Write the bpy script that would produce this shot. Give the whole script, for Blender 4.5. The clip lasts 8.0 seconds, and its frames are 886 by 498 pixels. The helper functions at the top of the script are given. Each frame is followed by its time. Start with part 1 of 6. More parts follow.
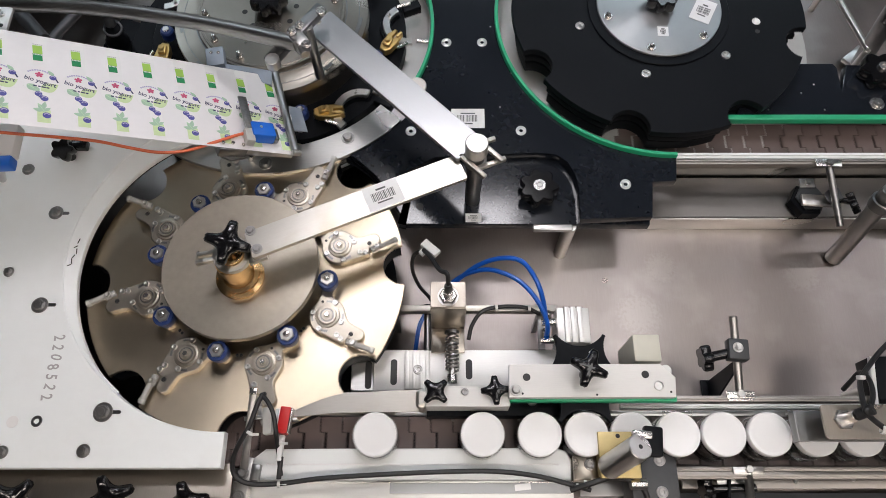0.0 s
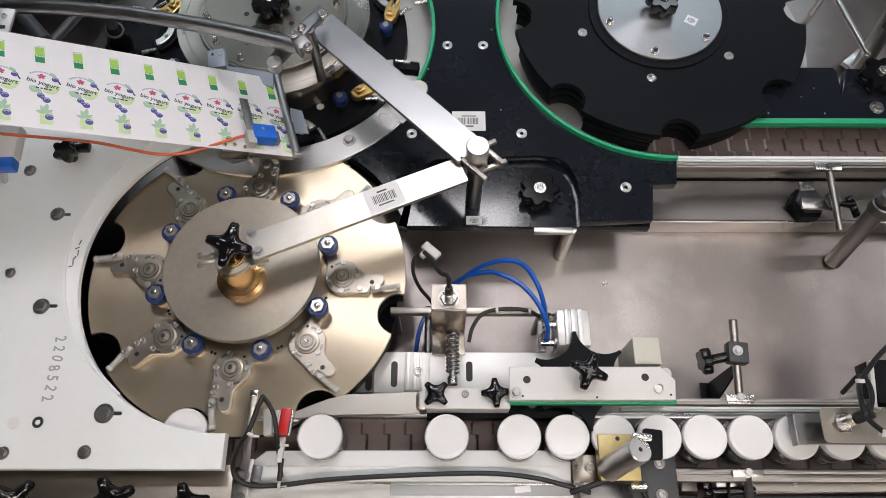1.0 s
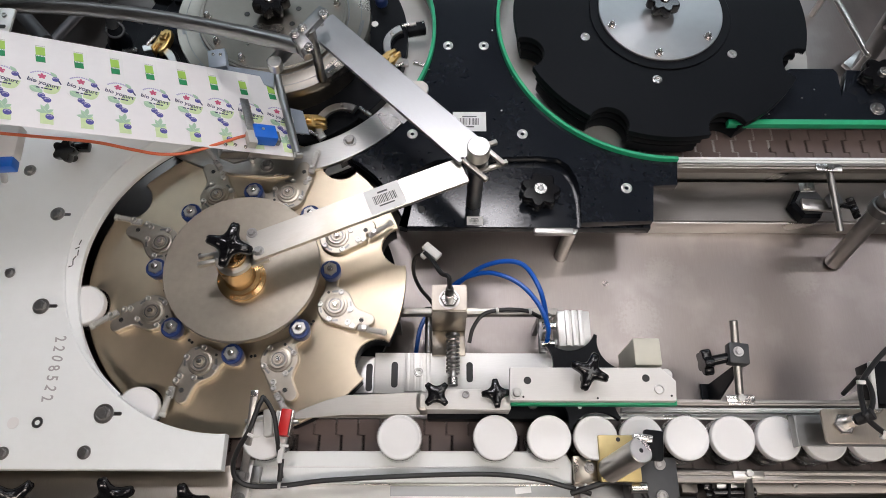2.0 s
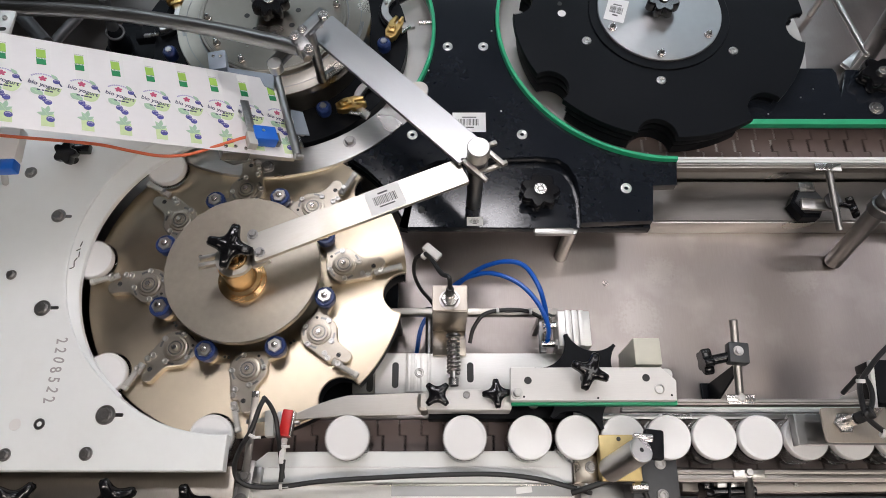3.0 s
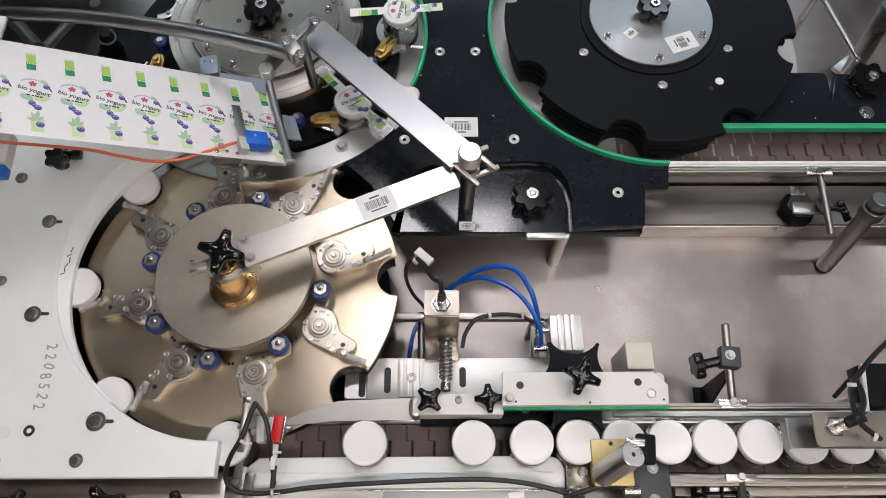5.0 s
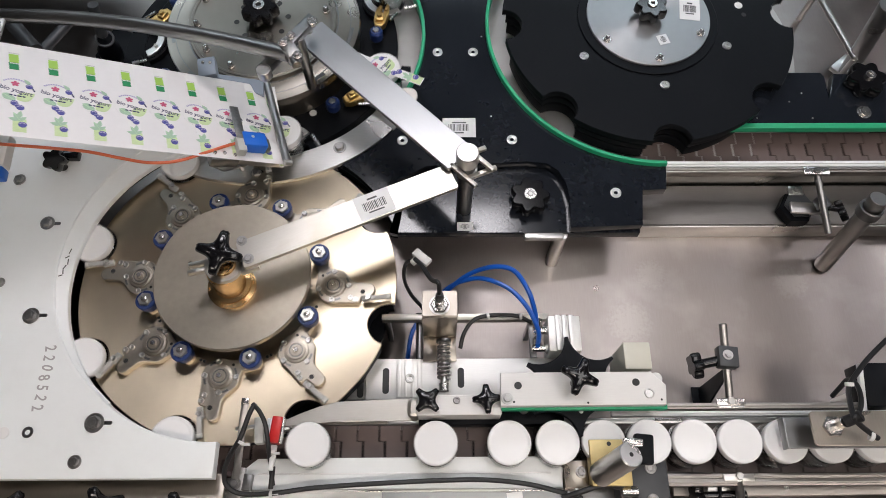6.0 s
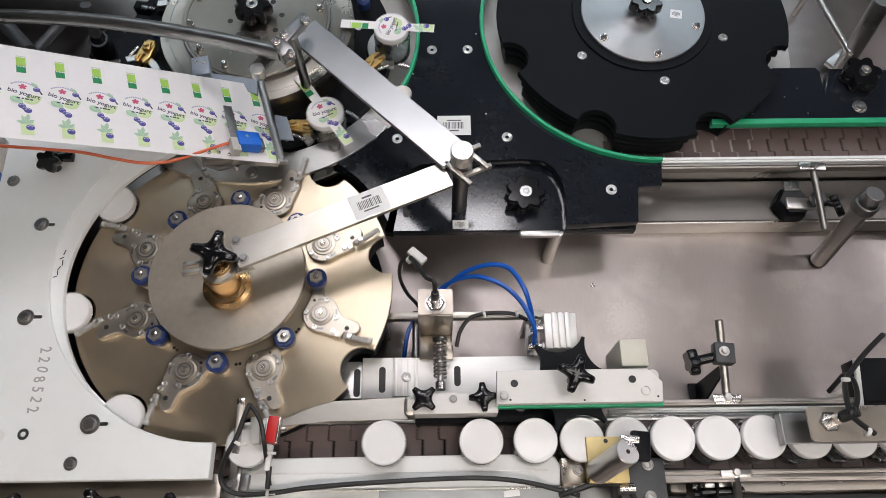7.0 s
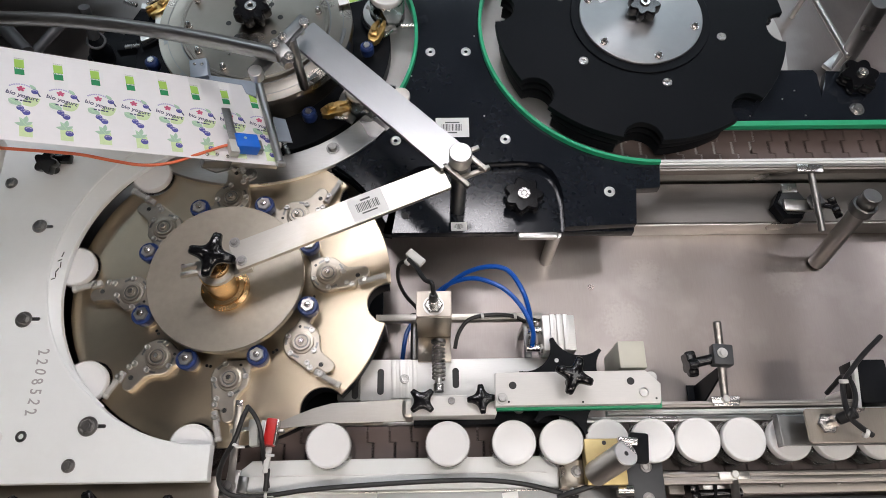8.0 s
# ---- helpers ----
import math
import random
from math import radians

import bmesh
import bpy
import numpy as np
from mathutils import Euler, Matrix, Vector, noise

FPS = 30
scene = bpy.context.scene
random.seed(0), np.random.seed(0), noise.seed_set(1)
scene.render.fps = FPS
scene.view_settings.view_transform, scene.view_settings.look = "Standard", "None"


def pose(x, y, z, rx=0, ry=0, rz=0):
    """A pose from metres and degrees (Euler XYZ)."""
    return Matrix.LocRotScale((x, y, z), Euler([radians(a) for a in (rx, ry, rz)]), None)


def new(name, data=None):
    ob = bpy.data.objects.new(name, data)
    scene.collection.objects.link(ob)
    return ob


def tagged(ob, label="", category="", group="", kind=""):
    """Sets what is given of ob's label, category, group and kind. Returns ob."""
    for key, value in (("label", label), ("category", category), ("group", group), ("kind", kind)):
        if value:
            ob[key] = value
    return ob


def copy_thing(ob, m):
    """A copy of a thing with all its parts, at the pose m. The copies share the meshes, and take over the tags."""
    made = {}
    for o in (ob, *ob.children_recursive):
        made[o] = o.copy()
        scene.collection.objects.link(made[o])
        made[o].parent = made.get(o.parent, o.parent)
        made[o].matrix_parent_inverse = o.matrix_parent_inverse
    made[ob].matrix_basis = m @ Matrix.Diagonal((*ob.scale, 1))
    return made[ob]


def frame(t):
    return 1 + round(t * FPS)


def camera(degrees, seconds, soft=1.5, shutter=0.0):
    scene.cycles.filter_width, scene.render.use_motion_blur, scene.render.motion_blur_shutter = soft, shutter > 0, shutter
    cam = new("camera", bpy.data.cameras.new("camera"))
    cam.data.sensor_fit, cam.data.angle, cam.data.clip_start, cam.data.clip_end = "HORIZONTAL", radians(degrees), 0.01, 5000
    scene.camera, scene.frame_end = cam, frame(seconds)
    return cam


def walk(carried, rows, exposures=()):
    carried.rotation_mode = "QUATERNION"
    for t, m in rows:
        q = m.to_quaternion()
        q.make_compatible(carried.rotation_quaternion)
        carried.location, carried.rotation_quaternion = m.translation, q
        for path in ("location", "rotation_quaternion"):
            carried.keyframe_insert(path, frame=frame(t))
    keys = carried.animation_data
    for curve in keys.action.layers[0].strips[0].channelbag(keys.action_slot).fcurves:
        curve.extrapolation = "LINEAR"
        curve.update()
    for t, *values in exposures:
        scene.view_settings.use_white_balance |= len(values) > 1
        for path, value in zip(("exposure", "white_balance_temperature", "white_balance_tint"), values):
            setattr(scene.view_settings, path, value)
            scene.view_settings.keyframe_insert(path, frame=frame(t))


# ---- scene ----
# camera and its small handheld drift
cam = camera(64.2, 8.0, soft=0.9, shutter=0.4)
walk(cam, [
    (0.0, pose(0.0000, 0.0000, 1.3430, 23.36, -0.00, 0.00)),
    (0.5, pose(-0.0024, -0.0015, 1.3448, 23.42, -0.08, 0.03)),
    (1.0, pose(-0.0020, 0.0015, 1.3469, 23.42, -0.10, 0.14)),
    (1.5, pose(-0.0036, 0.0016, 1.3446, 23.48, -0.23, 0.24)),
    (3.0, pose(-0.0051, 0.0010, 1.3485, 23.50, -0.13, 0.02)),
    (3.5, pose(-0.0011, 0.0018, 1.3483, 23.62, -0.21, -0.05)),
    (4.0, pose(0.0026, 0.0032, 1.3480, 23.68, -0.26, -0.15)),
    (4.5, pose(0.0023, 0.0025, 1.3477, 23.77, -0.36, -0.21)),
    (6.0, pose(0.0055, 0.0026, 1.3497, 23.85, -0.32, -0.37)),
    (6.5, pose(0.0088, 0.0039, 1.3487, 23.72, -0.36, -0.57)),
    (7.0, pose(0.0114, 0.0045, 1.3479, 23.66, -0.23, -0.81)),
    (7.5, pose(0.0161, 0.0056, 1.3492, 23.76, -0.17, -0.97)),
    (8.0, pose(0.0116, 0.0043, 1.3484, 23.82, -0.34, -0.87)),
], exposures=[(0.0, 0.0), (8.0, 0.0)])

# world: dim and neutral; the hall is closed and lit by ceiling panels placed out of view
world = bpy.data.worlds.new("world")
scene.world = world
world.use_nodes = True
world.node_tree.nodes["Background"].inputs[0].default_value = (0.9, 0.95, 1.0, 1)
world.node_tree.nodes["Background"].inputs[1].default_value = 0.3

# ---- plan ----
C1, C2, C3 = (-0.350, 0.460), (-0.349, 1.018), (0.449, 1.040)   # infeed wheel, label carousel, outfeed wheel
PITCH1, PITCH2 = 0.283, 0.275                                   # radii on which jars travel
W1, W2, W3 = -63.25, 72.28, 63.25                               # degrees per second
T = 45 / 63.25                                                  # seconds from jar to jar
BELT, LID = 0.100, 0.180                                        # heights over the table
ROW = 0.178                                                     # the jar lane of the infeed belt


# ---- materials ----
def mat(name, color, rough=0.5, metal=0.0, grain=0.0, scale=40.0, stretch=(1, 1, 1), bump=0.0, spread=0.08,
        vary=0.0, trans=0.0, ior=1.5, emit=0.0, stain=None, coat=0.0, island=False, aniso=0.0, spec=0.5, along=None):
    m = bpy.data.materials.new(name)
    m.use_nodes = True
    n, l = m.node_tree.nodes, m.node_tree.links
    b = n["Principled BSDF"]
    b.inputs["Base Color"].default_value = (*color, 1)
    b.inputs["Roughness"].default_value = rough
    b.inputs["Metallic"].default_value = metal
    b.inputs["IOR"].default_value = ior
    b.inputs["Transmission Weight"].default_value = trans
    b.inputs["Coat Weight"].default_value = coat
    b.inputs["Specular IOR Level"].default_value = spec
    if emit:
        b.inputs["Emission Color"].default_value = (*color, 1)
        b.inputs["Emission Strength"].default_value = emit
    if aniso:
        b.inputs["Anisotropic"].default_value = aniso
        if along:
            vt = n.new("ShaderNodeVectorTransform")
            vt.vector_type, vt.convert_from, vt.convert_to = "VECTOR", "OBJECT", "WORLD"
            vt.inputs[0].default_value = along
            l.new(vt.outputs[0], b.inputs["Tangent"])
        else:
            tg = n.new("ShaderNodeTangent")
            tg.direction_type, tg.axis = "RADIAL", "Z"
            l.new(tg.outputs[0], b.inputs["Tangent"])
            b.inputs["Anisotropic Rotation"].default_value = 0.25
    if grain or bump or stain or vary:
        tc = n.new("ShaderNodeTexCoord")
        mp = n.new("ShaderNodeMapping")
        mp.inputs["Scale"].default_value = stretch
        l.new(tc.outputs["Object"], mp.inputs["Vector"])
        fine = n.new("ShaderNodeTexNoise")
        fine.inputs["Scale"].default_value, fine.inputs["Detail"].default_value = scale, 6
        l.new(mp.outputs["Vector"], fine.inputs["Vector"])
        big = n.new("ShaderNodeTexNoise")
        big.inputs["Scale"].default_value, big.inputs["Detail"].default_value = 7.0, 2
        l.new(tc.outputs["Object"], big.inputs["Vector"])
        mix = n.new("ShaderNodeMix")
        mix.data_type, mix.blend_type = "RGBA", "MULTIPLY"
        mix.inputs["Factor"].default_value = 1
        ramp = n.new("ShaderNodeMapRange")
        ramp.inputs["To Min"].default_value, ramp.inputs["To Max"].default_value = 1 - grain, 1 + grain
        l.new(fine.outputs["Fac"], ramp.inputs["Value"])
        ramp2 = n.new("ShaderNodeMapRange")
        ramp2.inputs["From Min"].default_value, ramp2.inputs["From Max"].default_value = 0.15, 0.85
        ramp2.inputs["To Min"].default_value, ramp2.inputs["To Max"].default_value = 1 - spread, 1 + spread
        l.new(big.outputs["Fac"], ramp2.inputs["Value"])
        mul = n.new("ShaderNodeMath")
        mul.operation = "MULTIPLY"
        l.new(ramp.outputs["Result"], mul.inputs[0])
        l.new(ramp2.outputs["Result"], mul.inputs[1])
        last = mul
        if vary:
            rnd = n.new("ShaderNodeNewGeometry") if island else n.new("ShaderNodeObjectInfo")
            r3 = n.new("ShaderNodeMapRange")
            r3.inputs["To Min"].default_value, r3.inputs["To Max"].default_value = 1 - vary, 1 + vary
            l.new(rnd.outputs["Random Per Island" if island else "Random"], r3.inputs["Value"])
            last = n.new("ShaderNodeMath")
            last.operation = "MULTIPLY"
            l.new(mul.outputs[0], last.inputs[0])
            l.new(r3.outputs["Result"], last.inputs[1])
        mix.inputs["A"].default_value = (*color, 1)
        l.new(last.outputs[0], mix.inputs["B"])
        out = mix.outputs["Result"]
        if stain:
            col, amount = stain
            sn = n.new("ShaderNodeTexNoise")
            sn.inputs["Scale"].default_value, sn.inputs["Detail"].default_value = 11.0, 8
            l.new(tc.outputs["Object"], sn.inputs["Vector"])
            sr = n.new("ShaderNodeMapRange")
            sr.inputs["From Min"].default_value, sr.inputs["From Max"].default_value = 0.52, 0.72
            sr.inputs["To Max"].default_value = amount
            l.new(sn.outputs["Fac"], sr.inputs["Value"])
            m2 = n.new("ShaderNodeMix")
            m2.data_type = "RGBA"
            l.new(sr.outputs["Result"], m2.inputs["Factor"])
            l.new(out, m2.inputs["A"])
            m2.inputs["B"].default_value = (*col, 1)
            out = m2.outputs["Result"]
        l.new(out, b.inputs["Base Color"])
        rr = n.new("ShaderNodeMapRange")
        rr.inputs["From Min"].default_value, rr.inputs["From Max"].default_value = 0.15, 0.85
        rr.inputs["To Min"].default_value, rr.inputs["To Max"].default_value = max(rough * 0.75, 0.02), min(rough * 1.3, 1)
        l.new(big.outputs["Fac"], rr.inputs["Value"])
        l.new(rr.outputs["Result"], b.inputs["Roughness"])
        if bump:
            bp = n.new("ShaderNodeBump")
            bp.inputs["Strength"].default_value, bp.inputs["Distance"].default_value = bump, 0.0006
            l.new(fine.outputs["Fac"], bp.inputs["Height"])
            l.new(bp.outputs["Normal"], b.inputs["Normal"])
    return m


STEEL = mat("brushed_steel", (0.60, 0.59, 0.57), 0.30, 1, 0.10, 60, (1, 12, 12), 0.10)
STEEL_ARM = mat("satin_steel_bar", (0.50, 0.475, 0.43), 0.33, 1, 0.06, 60, (1, 14, 14), 0.08, stain=((0.40, 0.34, 0.25), 0.55))
TABLE = mat("table_steel", (0.385, 0.345, 0.325), 0.33, 1, 0.07, 30, (14, 1, 1), 0.08, 0.07, stain=((0.56, 0.52, 0.50), 0.35), aniso=0.85, along=(0, 1, 0))

def water_marks(m, spots, color):
    """Dried splashes: speckled patches of a lighter tone at given places and radii."""
    n, l = m.node_tree.nodes, m.node_tree.links
    bsdf = n["Principled BSDF"]
    tc = n.new("ShaderNodeTexCoord")
    for x, y, r, scale in spots:
        mp = n.new("ShaderNodeMapping")
        mp.inputs["Scale"].default_value = (1 / r, 1 / r, 1 / r)
        mp.inputs["Location"].default_value = (-x / r, -y / r, 0)
        l.new(tc.outputs["Object"], mp.inputs["Vector"])
        spot = n.new("ShaderNodeTexGradient")
        spot.gradient_type = "SPHERICAL"
        l.new(mp.outputs["Vector"], spot.inputs["Vector"])
        speck = n.new("ShaderNodeTexNoise")
        speck.inputs["Scale"].default_value, speck.inputs["Detail"].default_value = scale, 6
        l.new(tc.outputs["Object"], speck.inputs["Vector"])
        both = n.new("ShaderNodeMath")
        both.operation = "MULTIPLY"
        l.new(spot.outputs["Fac"], both.inputs[0])
        l.new(speck.outputs["Fac"], both.inputs[1])
        cutoff = n.new("ShaderNodeMapRange")
        cutoff.inputs["From Min"].default_value, cutoff.inputs["From Max"].default_value = 0.16, 0.34
        cutoff.inputs["To Max"].default_value = 0.22
        l.new(both.outputs[0], cutoff.inputs["Value"])
        mix = n.new("ShaderNodeMix")
        mix.data_type = "RGBA"
        l.new(cutoff.outputs["Result"], mix.inputs["Factor"])
        l.new(bsdf.inputs["Base Color"].links[0].from_socket, mix.inputs["A"])
        mix.inputs["B"].default_value = (*color, 1)
        l.new(mix.outputs["Result"], bsdf.inputs["Base Color"])


water_marks(TABLE, ((0.390, 0.438, 0.075, 150), (0.445, 0.538, 0.055, 170), (0.731, 0.522, 0.060, 140)), (0.60, 0.565, 0.53))
PLATE = mat("wheel_steel", (0.63, 0.535, 0.40), 0.33, 1, 0.06, 50, (1, 1, 1), 0.06, 0.08, aniso=0.85, along=(-0.656, -0.755, 0))
TURNED = mat("turned_disc", (0.40, 0.40, 0.40), 0.42, 1, 0.05, 60, spread=0.05, aniso=0.8)
CAMPLATE = mat("lapped_cam_steel", (0.44, 0.395, 0.325), 0.40, 1, 0.10, 90, (1, 1, 1), 0.05, 0.10, stain=((0.52, 0.475, 0.40), 0.35))
COVER = mat("turned_cover", (0.31, 0.285, 0.25), 0.30, 1, 0.06, 60, spread=0.08, aniso=0.5)
BOLT = mat("bolt_steel", (0.36, 0.35, 0.34), 0.36, 1, 0.25, 220, bump=0.1)
VALANCE = mat("dull_steel_sheet", (0.18, 0.17, 0.16), 0.48, 1, 0.08, 40, (1, 8, 1), 0.06)
RAILMAT = mat("rail_steel", (0.29, 0.27, 0.25), 0.38, 1, 0.05, 60, (1, 1, 1), 0.02)
TUBE = mat("tube_steel", (0.40, 0.39, 0.38), 0.36, 1, 0.10, 70, bump=0.06)
CAST = mat("cast_steel", (0.50, 0.455, 0.385), 0.36, 1, 0.12, 90, (1, 1, 1), 0.2)
CHROME = mat("polished_steel", (0.58, 0.57, 0.55), 0.25, 1, 0.04, 50, (1, 1, 1), 0.0)
DARKSTEEL = mat("dark_steel", (0.25, 0.25, 0.25), 0.32, 1, 0.1, 60)
ALU = mat("aluminium", (0.80, 0.79, 0.76), 0.42, 0.55, 0.05, 80, (1, 10, 10), 0.08)
SLATE = mat("blue_grey_paint", (0.25, 0.29, 0.34), 0.42, 0.2, 0.06, 60)
DARKARM = mat("grey_brushed_bar", (0.40, 0.405, 0.41), 0.34, 1, 0.06, 60, (1, 14, 14), 0.06)
GREYPAINT = mat("grey_painted_metal", (0.50, 0.50, 0.47), 0.5, 0, 0.05, 50)
IVORY = mat("ivory_painted_metal", (0.60, 0.585, 0.50), 0.45, 0, 0.05, 50)
PALE = mat("pale_anodised_plate", (0.68, 0.665, 0.64), 0.42, 0.25, 0.05, 60, (1, 10, 1), 0.05)
BRASS = mat("brass", (0.78, 0.52, 0.26), 0.26, 1, 0.1, 60, (1, 1, 1), 0.1)
BRONZE = mat("bronze_worn", (0.66, 0.46, 0.18), 0.36, 1, 0.2, 60, (1, 1, 1), 0.2)
GOLD = mat("yellow_anodised", (0.50, 0.40, 0.19), 0.42, 0.8, 0.15, 60, (1, 1, 1), 0.1)
WHITE = mat("white_plastic", (0.86, 0.885, 0.88), 0.42, 0, 0.02, 60, (1, 1, 1), 0.05, 0.03, stain=((0.72, 0.71, 0.66), 0.15))
GUIDEWHITE = mat("white_guide_plastic", (0.79, 0.81, 0.80), 0.35, 0, 0.02, 60, (1, 1, 1), 0.03, 0.03)
BLACK = mat("black_plastic_sheet", (0.011, 0.0135, 0.0185), 0.13, 0, 0.15, 90, spread=0.15)
BLACKMATT = mat("black_matt_plastic", (0.0065, 0.0075, 0.0095), 0.40, 0, 0.2, 150, (1, 1, 1), 0.05, 0.15, spec=0.1)
KNOB = mat("black_knob_plastic", (0.006, 0.006, 0.007), 0.13, 0, 0.2, 150, (1, 1, 1), 0.01, spec=0.5)
DARKPAINT = mat("dark_grey_paint", (0.055, 0.058, 0.062), 0.38, 0.2, 0.1, 80, (1, 1, 1), 0.05)
BRACKET = mat("brown_steel_sheet", (0.40, 0.36, 0.31), 0.30, 1, 0.08, 60, (12, 1, 12), 0.08)
RUBBER = mat("black_cable", (0.018, 0.018, 0.019), 0.45, 0, 0.2, 150)
GREEN = mat("green_guide_plastic", (0.016, 0.36, 0.17), 0.4, 0, 0.06, 80, (1, 1, 1), 0.04, 0.08)
BLUE = mat("blue_plastic", (0.012, 0.14, 0.62), 0.35, 0, 0.06, 80)
ROLLER = mat("blue_roller", (0.018, 0.040, 0.15), 0.35, 0, 0.08, 80)
HOSE = mat("blue_hose", (0.008, 0.10, 0.50), 0.3, 0, 0.05, 80)
RED = mat("red_plastic", (0.55, 0.02, 0.02), 0.35, 0, 0.06, 80)
ORANGE = mat("orange_cable", (0.74, 0.17, 0.075), 0.42, 0, 0.06, 80)
LIDMAT = mat("white_lid", (0.84, 0.835, 0.83), 0.08, 0, 0.015, 60, (1, 1, 1), 0.02, 0.02)
GLASS = mat("jar_glass", (0.82, 0.84, 0.83), 0.03, 0, trans=1.0, ior=1.45)
PAPER = mat("label_paper", (0.82, 0.81, 0.80), 0.45, 0, 0.02, 120, spread=0.03)
BACKING = mat("backing_paper", (0.82, 0.80, 0.80), 0.4, 0, 0.03, 80, spread=0.04)
STICKER = mat("sticker_paper", (0.78, 0.78, 0.78), 0.5, 0, 0.02, 100)
FINGER = mat("translucent_nylon", (0.42, 0.41, 0.39), 0.4, 0, 0.1, 60)
MARKER = mat("faded_marker", (0.42, 0.41, 0.41), 0.6)
PRINT = mat("grey_black_print", (0.10, 0.10, 0.105), 0.5)
INK = mat("black_ink", (0.02, 0.02, 0.02), 0.5)
LGREEN = mat("light_green_print", (0.36, 0.60, 0.10), 0.45)
DGREEN = mat("dark_green_print", (0.015, 0.25, 0.09), 0.45)
MINT = mat("pale_green_print", (0.55, 0.76, 0.48), 0.45)
VIOLET = mat("violet_print", (0.035, 0.035, 0.11), 0.45)
LIME = mat("pale_lime_print", (0.60, 0.72, 0.40), 0.45, 0, 0.1, 160)
SAGE = mat("sage_green_print", (0.40, 0.58, 0.42), 0.45, 0, 0.15, 200)
BERRY = mat("blueberry_print", (0.085, 0.085, 0.33), 0.45, 0, 0.25, 300)
LILAC = mat("lilac_print", (0.45, 0.42, 0.62), 0.45)
PINK = mat("pink_print", (0.60, 0.10, 0.20), 0.45)
DEADPLATE = mat("blasted_steel_plate", (0.56, 0.55, 0.53), 0.45, 0.45, 0.05, 60, (1, 1, 1), 0.05)
BELTMAT = mat("brown_chain_plastic", (0.165, 0.125, 0.115), 0.42, 0, 0.08, 60, (1, 1, 1), 0.05, 0.1, vary=0.12)
CLEAR = mat("clear_plastic", (0.85, 0.87, 0.88), 0.25, 0, trans=0.6, ior=1.3)
TIEMAT = mat("white_nylon", (0.70, 0.70, 0.68), 0.5)
FLOORMAT = mat("hall_floor", (0.30, 0.30, 0.29), 0.5, 0, 0.1, 20, bump=0.1)
WALLMAT = mat("hall_wall", (0.34, 0.34, 0.345), 0.7, 0, 0.04, 12)
CEILMAT = mat("hall_ceiling", (0.20, 0.205, 0.215), 0.8, 0, 0.04, 12)
LAMPSOFT = mat("frosted_panel", (1.0, 0.97, 0.95), 0.5, emit=4.0)
LAMPCOOL = mat("cool_diffuser", (0.78, 0.90, 1.0), 0.5, emit=8.5)
LAMPWARM = mat("warm_diffuser", (1.0, 0.89, 0.82), 0.5, emit=15.5)
LAMP = mat("luminaire_diffuser", (0.99, 0.955, 1.0), 0.5, emit=18.6)


# ---- building helpers ----
def mesh_of(bm, name, material, smooth=True):
    bmesh.ops.recalc_face_normals(bm, faces=bm.faces)
    me = bpy.data.meshes.new(name)
    bm.to_mesh(me)
    bm.free()
    me.materials.append(material)
    if smooth:
        me.shade_smooth()
        me.set_sharp_from_angle(angle=radians(35))
        for f in me.polygons:
            if f.loop_total > 4:
                f.use_smooth = False
    return me


def part(name, bm, material, parent, label="", m=None):
    ob = new(name, mesh_of(bm, name, material))
    ob.parent = parent
    if m is not None:
        ob.matrix_basis = m
    if label:
        tagged(ob, label)
    return ob


def again(src, parent, m):
    """The same piece once more, on the same mesh."""
    ob = new(src.name.split(".")[0], src.data)
    ob.parent, ob.matrix_basis = parent, m
    return ob


def thing(name, label, category, m=None, group="", kind=""):
    ob = new(name)
    ob.empty_display_size = 0.02
    if m is not None:
        ob.matrix_basis = m
    return tagged(ob, label, category, group, kind)


def solid(name, bm, material, label, category, kind="", m=None, group=""):
    ob = new(name, mesh_of(bm, name, material))
    if m is not None:
        ob.matrix_basis = m
    return tagged(ob, label, category, group, kind)


def soften(bm, geom_edges, w, seg=2):
    if w > 0:
        bmesh.ops.bevel(bm, geom=geom_edges, offset=w, segments=seg, profile=0.5, affect="EDGES", clamp_overlap=True)


def join(bm, other):
    me = bpy.data.meshes.new("tmp")
    other.to_mesh(me)
    other.free()
    bm.from_mesh(me)
    bpy.data.meshes.remove(me)
    return bm


def box(size, at=(0, 0, 0), turn=None, w=0.0015, bm=None):
    b = bmesh.new()
    bmesh.ops.create_cube(b, size=1)
    bmesh.ops.scale(b, vec=size, verts=b.verts)
    soften(b, b.edges[:], min(w, min(size) * 0.3))
    m = Matrix.Translation(at) @ (turn or Matrix())
    bmesh.ops.transform(b, matrix=m, verts=b.verts)
    return join(bm, b) if bm else b


def axis_turn(d):
    return Vector(d).to_track_quat("Z", "Y").to_matrix().to_4x4()


